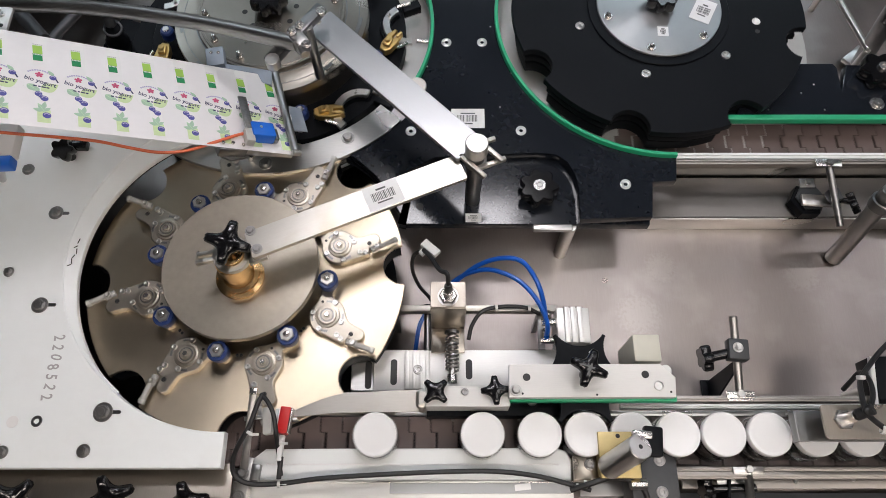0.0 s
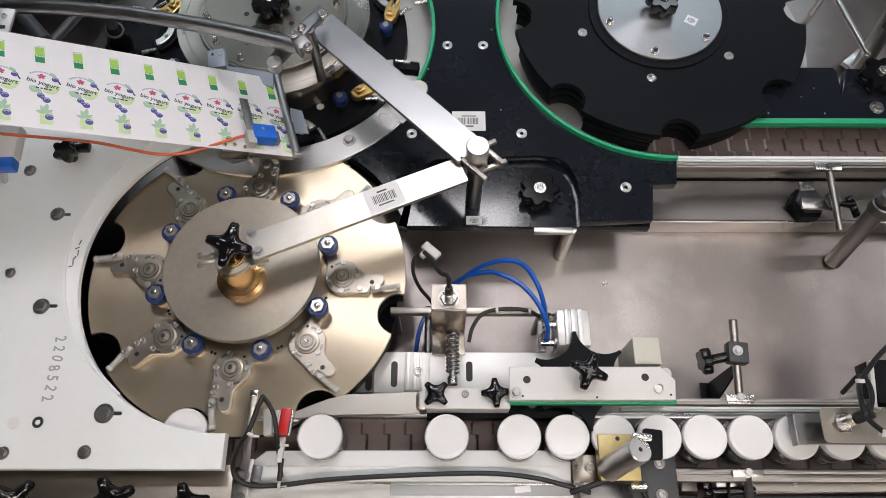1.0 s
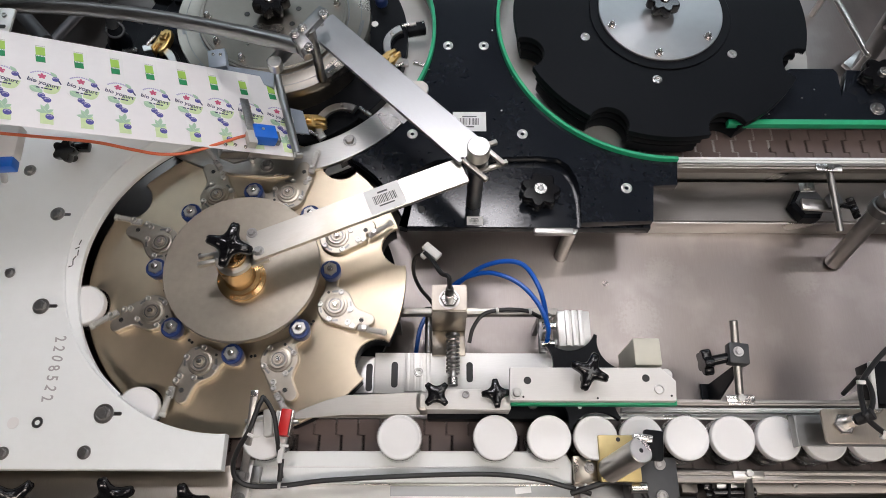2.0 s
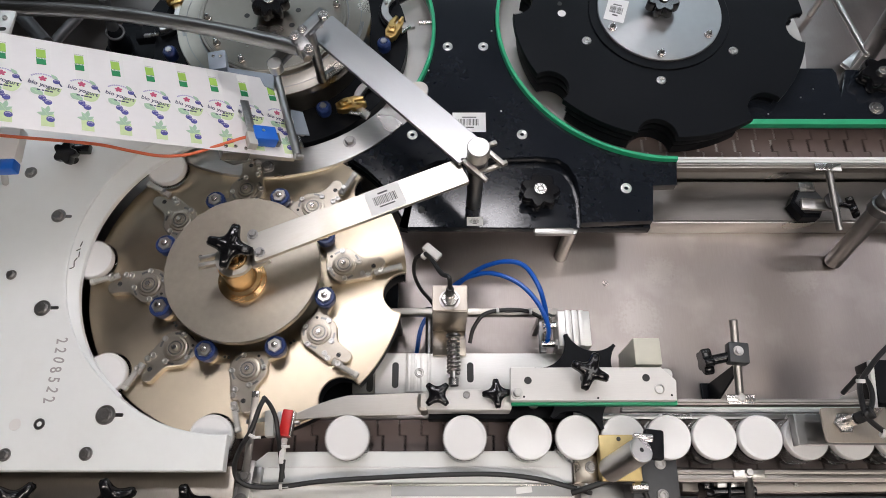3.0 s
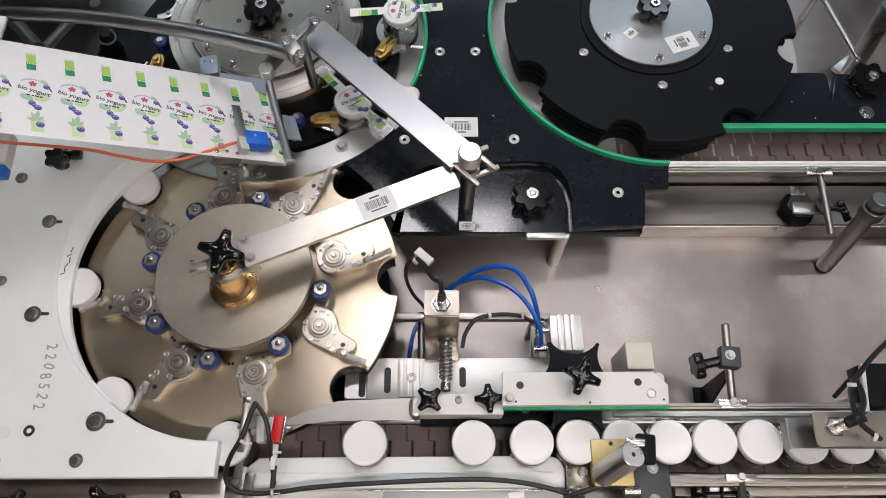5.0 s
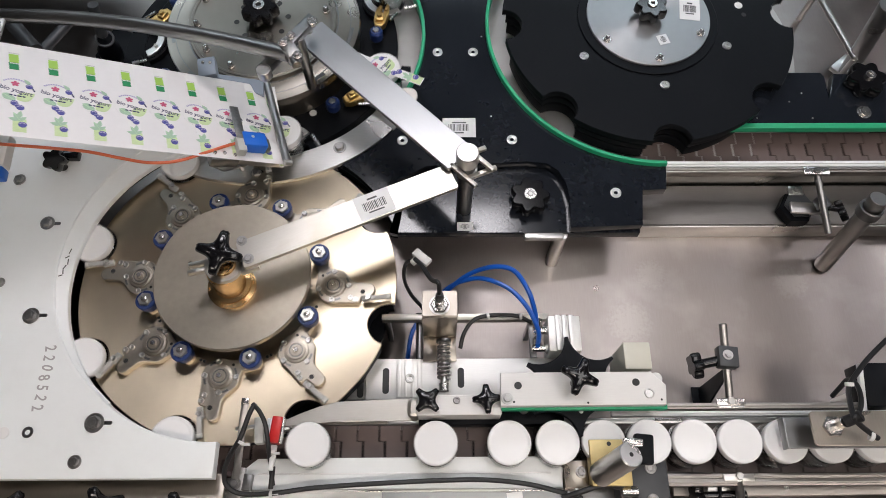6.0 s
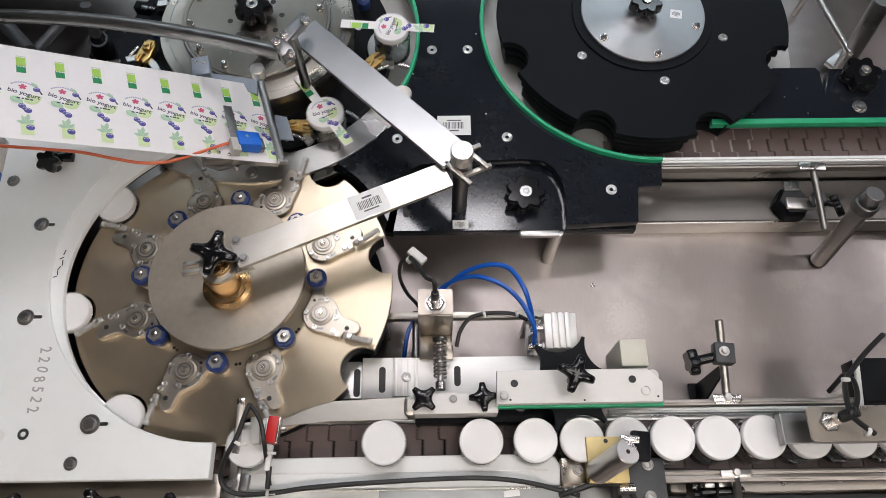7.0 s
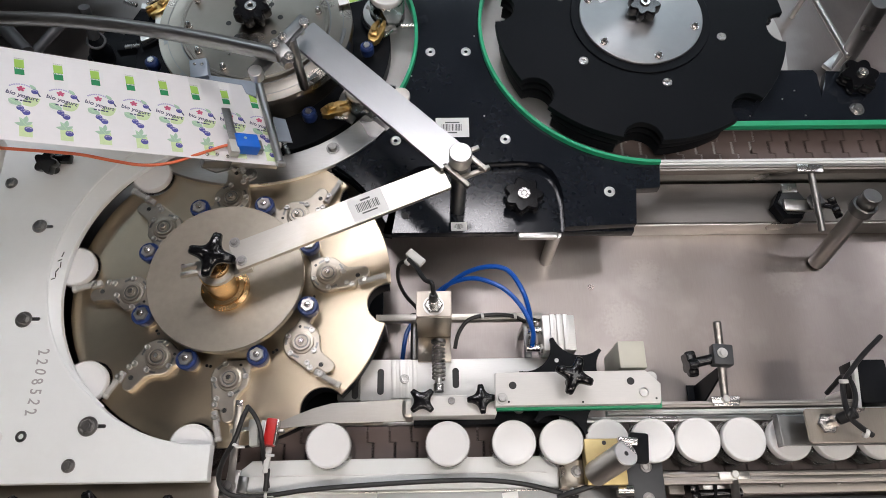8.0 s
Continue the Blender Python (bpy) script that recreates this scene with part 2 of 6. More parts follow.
def lathe(profile, seg=32, at=(0, 0, 0), axis=(0, 0, 1), bm=None):
    """Solid of revolution from (radius, height) pairs, closed on the axis."""
    b = bmesh.new()
    rings = []
    for r, z in profile:
        if r < 1e-6:
            rings.append([b.verts.new((0, 0, z))])
        else:
            rings.append([b.verts.new((r * math.cos(2 * math.pi * i / seg), r * math.sin(2 * math.pi * i / seg), z)) for i in range(seg)])
    for p, q in zip(rings, rings[1:]):
        for i in range(seg):
            j = (i + 1) % seg
            if len(p) == 1 and len(q) > 1:
                b.faces.new((p[0], q[i], q[j]))
            elif len(q) == 1 and len(p) > 1:
                b.faces.new((p[i], p[j], q[0]))
            elif len(p) > 1:
                b.faces.new((p[i], p[j], q[j], q[i]))
    bmesh.ops.transform(b, matrix=Matrix.Translation(at) @ axis_turn(axis), verts=b.verts)
    return join(bm, b) if bm else b


def disc(r, h, at=(0, 0, 0), axis=(0, 0, 1), seg=32, w=0.001, bm=None):
    w = min(w, h * 0.3, r * 0.3)
    return lathe([(0, 0), (r - w, 0), (r, w), (r, h - w), (r - w, h), (0, h)], seg, at, axis, bm)


def ring(r0, r1, h, at=(0, 0, 0), axis=(0, 0, 1), seg=32, w=0.0008, bm=None):
    return lathe([(r0, 0), (r1 - w, 0), (r1, w), (r1, h - w), (r1 - w, h), (r0 + w, h), (r0, h - w), (r0, 0)], seg, at, axis, bm)


def rod(p, q, r, seg=20, bm=None, w=0.0008):
    p, q = Vector(p), Vector(q)
    return disc(r, (q - p).length, p, q - p, seg, w, bm)


def prism(outline, z0, z1, w=0.0012, bm=None, m=None):
    b = bmesh.new()
    low = [b.verts.new((x, y, z0)) for x, y in outline]
    top = [b.verts.new((x, y, z1)) for x, y in outline]
    n = len(outline)
    b.faces.new(low[::-1])
    ft = b.faces.new(top)
    for i in range(n):
        b.faces.new((low[i], low[(i + 1) % n], top[(i + 1) % n], top[i]))
    bmesh.ops.recalc_face_normals(b, faces=b.faces)
    if w:
        bmesh.ops.bevel(b, geom=ft.edges[:], offset=w, segments=2, profile=0.5, affect="EDGES", clamp_overlap=True)
    if m is not None:
        bmesh.ops.transform(b, matrix=m, verts=b.verts)
    return join(bm, b) if bm else b


def arc(c, r, a0, a1, n=40):
    return [(c[0] + r * math.cos(radians(a0 + (a1 - a0) * i / n)), c[1] + r * math.sin(radians(a0 + (a1 - a0) * i / n))) for i in range(n + 1)]


def band(c, r0, r1, a0, a1, n=48):
    return arc(c, r1, a0, a1, n) + arc(c, r0, a1, a0, n)


def rounded(x0, y0, x1, y1, r, n=6):
    return arc((x1 - r, y1 - r), r, 0, 90, n) + arc((x0 + r, y1 - r), r, 90, 180, n) + arc((x0 + r, y0 + r), r, 180, 270, n) + arc((x1 - r, y0 + r), r, 270, 360, n)


def spline(points, steps=8):
    p = [Vector(q) for q in points]
    p = [p[0] * 2 - p[1]] + p + [p[-1] * 2 - p[-2]]
    out = []
    for i in range(1, len(p) - 2):
        for s in range(steps):
            t = s / steps
            a, b, c, d = p[i - 1], p[i], p[i + 1], p[i + 2]
            out.append(0.5 * ((2 * b) + (c - a) * t + (2 * a - 5 * b + 4 * c - d) * t * t + (3 * b - a - 3 * c + d) * t ** 3))
    return out + [p[-2]]


def tube(points, r, seg=10, steps=8, bm=None):
    pts = spline(points, steps)
    b = bmesh.new()
    rings, up = [], Vector((0.13, 0.21, 1)).normalized()
    for i, q in enumerate(pts):
        d = (pts[min(i + 1, len(pts) - 1)] - pts[max(i - 1, 0)]).normalized()
        side = d.cross(up).normalized()
        up = side.cross(d).normalized()
        rings.append([b.verts.new(q + r * (math.cos(2 * math.pi * k / seg) * side + math.sin(2 * math.pi * k / seg) * up)) for k in range(seg)])
    for p, q in zip(rings, rings[1:]):
        for k in range(seg):
            b.faces.new((p[k], p[(k + 1) % seg], q[(k + 1) % seg], q[k]))
    b.faces.new(rings[0][::-1])
    b.faces.new(rings[-1])
    return join(bm, b) if bm else b


def hexnut(r, h, at=(0, 0, 0), axis=(0, 0, 1), bm=None):
    return disc(r, h, at, axis, 6, r * 0.12, bm)


def bolt_mesh(r=0.008, h=0.006):
    """Hex bolt head on a washer."""
    b = disc(r * 1.45, 0.0016, seg=28, w=0.0004)
    disc(r * 1.02, h * 0.45, (0, 0, 0.0016), seg=28, bm=b)
    hexnut(r, h, (0, 0, 0.0016), bm=b)
    disc(r * 0.55, 0.0009, (0, 0, h + 0.0014), seg=20, w=0.0003, bm=b)
    return b


def socket_mesh(r=0.0075):
    """Countersunk socket screw in its washer: rim, cone and hexagon recess."""
    return lathe([(0, 0.0004), (r * 0.36, 0.0004), (r * 0.40, 0.0026), (r * 0.62, 0.0030), (r * 0.68, 0.0015), (r * 0.74, 0.0015), (r * 0.80, 0.0030), (r * 0.97, 0.0026), (r, 0)], 28)


def cap_mesh(r=0.005, h=0.005):
    """Cap head screw with its hexagon socket."""
    return lathe([(0, h * 0.4), (r * 0.5, h * 0.4), (r * 0.55, h), (r * 0.9, h), (r, h * 0.85), (r, 0)], 24)


def star_knob(arms, r, r_in, h, sharp=1.0):
    """Star grip: arms (sharp over 1) or lobes round a hub, rounded edges, flat top."""
    n = arms * 16
    b = bmesh.new()
    layers = []
    if sharp > 1:
        steps = ((0.90, 0.0), (1.0, h * 0.18), (1.0, h * 0.40), (0.95, h * 0.62), (0.86, h * 0.78), (0.70, h * 0.90), (0.45, h * 0.97), (0.20, h))
    else:
        steps = ((0.95, 0.0), (1.0, h * 0.12), (1.0, h * 0.70), (0.965, h * 0.90), (0.90, h))
    for off, z in steps:
        row = []
        for i in range(n):
            a = 2 * math.pi * i / n
            if sharp > 1:
                u = abs((a * arms / (2 * math.pi) + 0.5) % 1 - 0.5) * 2 * math.pi / arms
                side = 0.22 * r / max(math.sin(u), 1e-4)
                tip = (r ** -5 + side ** -5) ** -0.2
                rr = (tip ** 3.2 + (r_in * 1.12) ** 3.2) ** (1 / 3.2) * (1 - 0.05 * math.exp(-(u * 9) ** 2))
            else:
                rr = r_in + (r - r_in) * (0.5 + 0.5 * math.cos(arms * a)) ** sharp
            row.append(b.verts.new((rr * off * math.cos(a), rr * off * math.sin(a), z)))
        layers.append(row)
    for p, q in zip(layers, layers[1:]):
        for i in range(n):
            b.faces.new((p[i], p[(i + 1) % n], q[(i + 1) % n], q[i]))
    b.faces.new(layers[0][::-1])
    b.faces.new(layers[-1])
    return b


def letters(text, size, material, parent, m, name="lettering"):
    cu = bpy.data.curves.new("letters", "FONT")
    cu.body, cu.size, cu.align_x, cu.align_y, cu.extrude = text, size, "CENTER", "CENTER", 0.00008
    cu.offset = size * 0.014
    tmp = bpy.data.objects.new("letters", cu)
    scene.collection.objects.link(tmp)
    bpy.context.view_layer.update()
    me = bpy.data.meshes.new_from_object(tmp.evaluated_get(bpy.context.evaluated_depsgraph_get()))
    bpy.data.objects.remove(tmp)
    me.materials.clear()
    me.materials.append(material)
    ob = new(name, me)
    ob.parent, ob.matrix_basis = parent, m
    return ob


def bars(parent, m, w, h, n, material=PRINT, name="print_bar", seed=1):
    """Unreadable print as bars: a bar code and lines."""
    r = random.Random(seed)
    b = bmesh.new()
    x = -w / 2
    while x < w / 2:
        bw = w / n * r.uniform(0.25, 0.8)
        box((bw, h, 0.0003), (x, 0, 0), w=0, bm=b)
        x += w / n
    box((w * 0.7, h * 0.16, 0.0003), (0, h * 0.75, 0), w=0, bm=b)
    box((w * 0.45, h * 0.2, 0.0003), (0, -h * 0.8, 0), w=0, bm=b)
    return part(name, b, material, parent, m=m)


Z = lambda a: pose(0, 0, 0, 0, 0, a)


# ---- hall and table ----
solid("floor", box((9, 9, 0.1), (0, 0.6, -0.95), w=0), FLOORMAT, "plain grey hall floor", "floor", "structure")
solid("ceiling", box((9, 9, 0.1), (0, 0.6, 2.35), w=0), CEILMAT, "plain pale hall ceiling", "ceiling", "structure")
for nm, s, a in (("wall_north", (9, 0.15, 3.2), (0, 5.1, 0.7)), ("wall_south", (9, 0.15, 3.2), (0, -3.9, 0.7)),
                 ("wall_east", (0.15, 8.8, 3.2), (4.55, 0.6, 0.7)), ("wall_west", (0.15, 8.8, 3.2), (-4.55, 0.6, 0.7))):
    solid(nm, box(s, a, w=0), WALLMAT, "plain pale hall wall", "wall", "structure")


def luminaire(x, y, lx, ly, glow=LAMP):
    th = thing("ceiling_light", "white ceiling light panel, unseen and placed for the lighting", "ceiling light", pose(x, y, 2.18), "ceiling lights")
    b = box((lx + 0.06, 0.03, 0.10), (0, ly / 2 + 0.015, 0.05))
    box((lx + 0.06, 0.03, 0.10), (0, -ly / 2 - 0.015, 0.05), bm=b)
    box((0.03, ly, 0.10), (lx / 2 + 0.015, 0, 0.05), bm=b)
    box((0.03, ly, 0.10), (-lx / 2 - 0.015, 0, 0.05), bm=b)
    part("housing", b, WALLMAT, th)
    part("diffuser", box((lx, ly, 0.01), (0, 0, 0.02), w=0), glow, th)


# apart from the wide panel over the deck, added for sheen on the steel
for x, y, lx, ly in ((0.0, 1.53, 0.75, 0.28), (3.1, 1.53, 0.62, 0.28), (-0.34, 1.08, 0.32, 0.28), (0.60, 1.10, 0.30, 0.09), (1.02, 1.0, 0.36, 0.09), (1.60, 1.0, 0.26, 0.09), (2.25, 1.0, 0.40, 0.09)):
    luminaire(x, y, lx, ly)
# unseen cool panels added to light the back and tint it bluish
for x, y, lx, ly in ((1.15, 2.75, 0.62, 0.20), (-1.9, 2.60, 0.55, 0.28), (-2.0, 3.45, 0.62, 0.45), (-0.9, 3.45, 0.62, 0.45), (0.2, 3.45, 0.62, 0.45), (1.3, 3.45, 0.62, 0.45), (2.4, 3.45, 0.62, 0.45)):
    luminaire(x, y, lx, ly, LAMPCOOL)
# unseen warm panels added as fill from the front
for x, y, lx, ly in ((-0.95, -1.0, 0.62, 0.40), (0.3, -1.0, 0.62, 0.45), (1.4, -1.0, 0.62, 0.45), (1.75, -0.25, 0.5, 0.16)):
    luminaire(x, y, lx, ly, LAMPWARM)
# soft panel added for a reflection on the lids, also overhead fill
luminaire(0.75, 0.20, 0.95, 0.55, LAMPSOFT)

solid("machine_table", box((4.6, 2.9, 0.012), (0.3, 0.75, -0.006), w=0.002), TABLE, "brushed steel machine table top with faint water stains", "machine table")
base = box((4.3, 2.6, 0.80), (0.3, 0.75, -0.415), w=0.01)
for sx in (-1.6, 2.2):
    for sy in (-0.4, 1.9):
        rod((sx, sy, -0.9), (sx, sy, -0.80), 0.03, bm=base)
solid("machine_cabinet", base, GREYPAINT, "closed grey machine cabinet on four feet", "machine cabinet")


# ---- conveyors ----
def conveyor(name, y, x0, x1, label):
    th = thing(name, label, "conveyor")
    for s in (-1, 1):
        b = box((x1 - x0, 0.004, 0.085), ((x0 + x1) / 2, y + s * 0.052, 0.0465), w=0.001)
        box((x1 - x0, 0.010, 0.004), ((x0 + x1) / 2, y + s * 0.0485, 0.091), w=0.001, bm=b)
        part("side_frame", b, STEEL, th)
    part("slide_bed", box((x1 - x0, 0.07, 0.006), ((x0 + x1) / 2, y, 0.086), w=0.001), BLACKMATT, th)
    for i in range(9):
        x = x0 + 0.15 + i * (x1 - x0 - 0.3) / 8
        part("foot", box((0.03, 0.098, 0.020), (x, y, 0.010)), DARKSTEEL, th)
    return th


LINK = 0.0381


def link_mesh(way):
    """One plastic chain link: a flat plate with a stepped hinge edge."""
    h, g = 0.0414, LINK / 2 - 0.0008
    k = 0.011
    out = [(-g, -h), (g, -h), (g, -h * 0.36), (g - k, -h * 0.36), (g - k, h * 0.36), (g, h * 0.36), (g, h),
           (-g, h), (-g, h * 0.34), (-g - k + 0.002, h * 0.34), (-g - k + 0.002, -h * 0.34), (-g, -h * 0.34)]
    if way < 0:
        out = [(-x, y) for x, y in out[::-1]]
    return prism(out, -0.0045, 0.0, 0.0006)


def loop_place(s, x0, x1, way):
    """A link on the endless chain, s metres along it: over the top from x0 to x1, round the sprocket and back below."""
    r, l = 0.034, x1 - x0
    half = math.pi * r
    s %= 2 * (l + half)
    if s < l:
        x, z, a = x0 + s, 0.0, 0.0
    elif s < l + half:
        a = (s - l) / r
        x, z = x1 + r * math.sin(a), r * (math.cos(a) - 1)
    elif s < 2 * l + half:
        x, z, a = x1 - (s - l - half), -2 * r, math.pi
    else:
        a = math.pi + (s - 2 * l - half) / r
        x, z = x0 + r * math.sin(a), r * (math.cos(a) - 1)
    if way < 0:
        x, a = x0 + x1 - x, -a
    return pose(x, 0, z, 0, math.degrees(a), 0)


def chain(name, y, x0, x1, way, label):
    """Endless slat chain; its links are keyed round the loop later."""
    th = thing(name, label, "conveyor belt", pose(0, y, BELT))
    n = round(2 * (x1 - x0 + math.pi * 0.034) / LINK)
    x1 = x0 + n * LINK / 2 - math.pi * 0.034
    links = [part("link", link_mesh(way), BELTMAT, th, m=loop_place(0, x0, x1, way))]
    for i in range(1, n):
        links.append(again(links[0], th, loop_place(i * LINK, x0, x1, way)))
    return links, x0, x1, way


conveyor("infeed_conveyor", ROW, -0.62, 2.0, "steel frame of the jar infeed conveyor")
conveyor("outfeed_conveyor", 0.777, 0.36, 1.4, "steel frame of the jar outfeed conveyor")
belt_in = chain("infeed_belt", ROW, -0.60, 1.98, -1, "brown plastic slat chain belt carrying jars")
belt_out = chain("outfeed_belt", 0.777, 0.38, 1.38, 1, "empty brown plastic slat chain belt")

# rails along the jar lane
def rail(name, x0, x1, y, z, hy, hz, material, label):
    b = box((x1 - x0, hy, hz), ((x0 + x1) / 2, y, z), w=0.0012)
    box((x1 - x0, hy * 0.35, hz * 0.5), ((x0 + x1) / 2, y, z + hz * 0.45), w=0.0008, bm=b)
    return solid(name, b, material, label, "guide rail")


rail("guide_rail", 0.37, 1.95, 0.2405, 0.142, 0.010, 0.018, RAILMAT, "long steel guide rail behind the jars")
rail("guide_rail", 0.30, 1.95, 0.229, 0.138, 0.008, 0.014, GUIDEWHITE, "white plastic wear strip behind the jars")
rail("guide_rail", 0.36, 1.95, 0.127, 0.140, 0.008, 0.014, RAILMAT, "narrow steel wear strip in front of the jars")
rail("guide_rail", 0.36, 1.95, 0.117, 0.142, 0.011, 0.016, RAILMAT, "long steel guide rail before the jars")
rail("guide_rail", 0.448, 1.95, 0.7115, 0.148, 0.012, 0.014, GUIDEWHITE, "white plastic guide strip along the outfeed belt")
rail("guide_rail", 0.448, 1.95, 0.698, 0.146, 0.012, 0.018, RAILMAT, "long steel guide rail along the outfeed belt")
solid("support_rod", rod((0.3927, 0.1342, 0.1), (1.95, 0.073, 0.10), 0.006), RAILMAT, "long round steel rail under the conveyor edge", "rod")

# ---- large plates ----
OPEN = (-0.3535, 0.4640)


def rebate(a):
    """Radius of the shallow rebate round the opening, wider towards the back."""
    dx, dy = -0.0130, 0.0240
    c, s_ = math.cos(radians(a)), math.sin(radians(a))
    along = dx * c + dy * s_
    return max(0.2858, along + math.sqrt(along * along - dx * dx - dy * dy + 0.2950 ** 2))


def round_open(a0, a1, n, radius):
    out = []
    for i in range(n + 1):
        a = a0 + (a1 - a0) * i / n
        r = radius(a)
        out.append((OPEN[0] + r * math.cos(radians(a)), OPEN[1] + r * math.sin(radians(a))))
    return out


white_out = ([(-1.15, 0.1225), (-0.346, 0.1225), (-0.346, 0.1785)] + round_open(-91.0, -250, 90, rebate) + [(-0.52, 0.86), (-1.15, 0.86)])
guide = thing("wheel_guide_plate", "thick white plastic guide plate round the infeed wheel, screwed down", "guide plate")
part("plate", prism(white_out, 0.180, 0.200, 0.0025), WHITE, guide)
lip = bmesh.new()
rows_ = []
for a in [-128 - i * 122 / 80 for i in range(81)]:
    c, s_ = math.cos(radians(a)), math.sin(radians(a))
    r1 = rebate(a) + 0.002
    rows_.append([lip.verts.new((OPEN[0] + r * c, OPEN[1] + r * s_, z)) for r, z in ((r1, 0.1975), (r1 - 0.006, 0.1945), (0.2872, 0.1915), (0.2852, 0.1895), (0.2852, 0.1800), (r1, 0.1802))])
for p, q in zip(rows_, rows_[1:]):
    for i in range(6):
        lip.faces.new((p[i], q[i], q[(i + 1) % 6], p[(i + 1) % 6]))
lip.faces.new(rows_[0])
lip.faces.new(rows_[-1][::-1])
part("lip", lip, WHITE, guide, "lower white rebate round the opening")
under = [(-1.1, 0.13)] + [(-0.40, 0.135)] + arc(C1, 0.322, -99, -255, 60) + [(-1.1, 0.84)]
part("lower_plate", prism(under, 0.135, 0.176, 0.002), BLACKMATT, guide, "black plastic plate under the white one")
for x, y in ((-1.05, 0.15), (-1.05, 0.78), (-0.47, 0.15), (-0.75, 0.30), (-0.78, 0.62)):
    part("stand_off", rod((x, y, 0), (x, y, 0.136), 0.014), CHROME, guide)
for (x, y), s in (((-0.6972, 0.5646), 1.15), ((-0.6868, 0.3892), 1.25), ((-0.5448, 0.2087), 1.4), ((-0.7544, 0.45), 0.8), ((-0.5641, 0.1483), 0.95), ((-0.7679, 0.6541), 1.0), ((-0.6917, 0.1466), 0.9)):
    part("bolt", bolt_mesh(0.0078 * s, 0.006), BOLT, guide, m=pose(x, y, 0.2, 0, 0, 20))
for x, y, l in ((-0.6843, 0.5637) + (0.022,), (-0.6703, 0.3899) + (0.022,), (-0.5271, 0.2087) + (0.022,)):
    part("slot", prism(rounded(x - l / 2, y - 0.003, x + l / 2, y + 0.003, 0.0028), 0.1985, 0.2006, 0), DARKSTEEL, guide)
x, y = (-0.6864, 0.1935)
part("plug", disc(0.0095, 0.0012, (x, y, 0.1995)), PAPER, guide, "round white plug")
x, y = (-0.6479, 0.1944)
part("bush", ring(0.004, 0.009, 0.002, (x, y, 0.1995)), DARKSTEEL, guide)
# hand-written number and a small print on the plate
x, y = (-0.6419, 0.2823)
for i, ch in enumerate("2208522"):
    letters(ch, 0.026, MARKER, guide, pose(x + 0.0008 * (i % 3), y - (i - 3) * 0.0165, 0.2004, 0, 0, -83 - 9 * (i % 3)) @ Matrix.Diagonal((0.75, 1, 1, 1)), "digit")
x, y = (-0.6517, 0.4949)
for dx, dy, l, a in ((0.001, 0.020, 0.010, 75), (-0.002, 0.009, 0.008, 30), (0.001, 0.000, 0.011, 95), (-0.003, -0.010, 0.009, 60), (-0.004, -0.019, 0.009, 100), (-0.007, -0.026, 0.007, 20)):
    part("print_bar", box((l, 0.0016, 0.0004), w=0), INK, guide, m=pose(x + 0.006 + dx, y - 0.006 + dy, 0.2004, 0, 0, a))

solid("wheel_bed", disc(0.262, 0.014, (C1[0], C1[1], 0.055), seg=72), BLACKMATT, "black plate under the infeed wheel", "bed plate")
solid("wheel_pedestal", disc(0.11, 0.056, (C1[0], C1[1], 0.0), seg=40), DARKSTEEL, "dark round pedestal of the infeed wheel", "pedestal")

upper = (arc(C2, 0.331, 62, -28, 40) + arc(C2, 0.356, -33, -61.0, 24) + arc(C1, 0.300, 55.0, 38, 16)
         + [(-0.0152, 0.7021), (0.1811, 0.7121), (0.219, 0.7071), (0.2396, 0.6908), (0.2518, 0.6648), (0.2568, 0.6319), (0.2552, 0.5693),
            (0.3885, 0.5739), (0.3972, 0.6477), (0.4425, 0.6501), (0.4503, 0.7096)] + arc(C3, 0.341, -90, -230, 70))
deck = thing("black_deck_plate", "glossy black plastic deck plate between the wheels", "deck plate")
part("upper_sheet", prism(upper, 0.145, 0.165, 0.002), BLACK, deck)
lower = arc(C1, 0.300, 58, 21, 20) + [(-0.084, 0.5709), (0.3888, 0.5686), (0.3983, 0.6504), (0.2452, 0.7983), (-0.0274, 0.8186), (-0.2036, 0.7068)]
part("lower_sheet", prism(lower, 0.122, 0.1425, 0.002), BLACK, deck)
part("green_edge", prism(band(C3, 0.3335, 0.3405, -90, -215, 90), 0.146, 0.176, 0.001), GREEN, deck, "green plastic guide strip")
part("green_edge", prism(band(C2, 0.3235, 0.3305, -28, 55, 60), 0.146, 0.176, 0.001), GREEN, deck, "green plastic guide strip")
for x, y in ((0.007, 0.976), (0.0811, 0.976), (-0.063, 0.7595), (0.1527, 0.7608), (0.3452, 0.6416)):
    part("screw", socket_mesh(0.0105), STEEL, deck, m=pose(x, y, 0.1645))
for x, y in ((-0.0526, 0.8776), (-0.0324, 0.9155), (-0.0466, 1.037), (0.0998, 1.0175), (0.1392, 0.8986), (0.3031, 0.735), (0.4208, 0.7096), (0.1135, 0.8162)):
    part("small_screw", disc(0.0018, 0.0008, (x, y, 0.1648)), STEEL, deck)
x, y = (-0.0441, 0.6066)
part("hole", disc(0.0072, 0.001, (x, y, 0.1422)), INK, deck)
for x, y in ((0.0, 0.68), (0.22, 0.70), (0.05, 0.9), (0.04, 1.3)):
    part("leg", rod((x, y, 0), (x, y, 0.123), 0.012), CHROME, deck)
leg = thing("deck_leg", "round steel leg with a flat foot under the black deck", "leg")
part("cross_bar", box((0.075, 0.014, 0.012), (0.2069, 0.5648, 0.135), w=0.003), STEEL, leg)
x, y = (0.2408, 0.5695)
part("post", rod((x, y, 0), (x, y, 0.135), 0.0125), STEEL, leg)
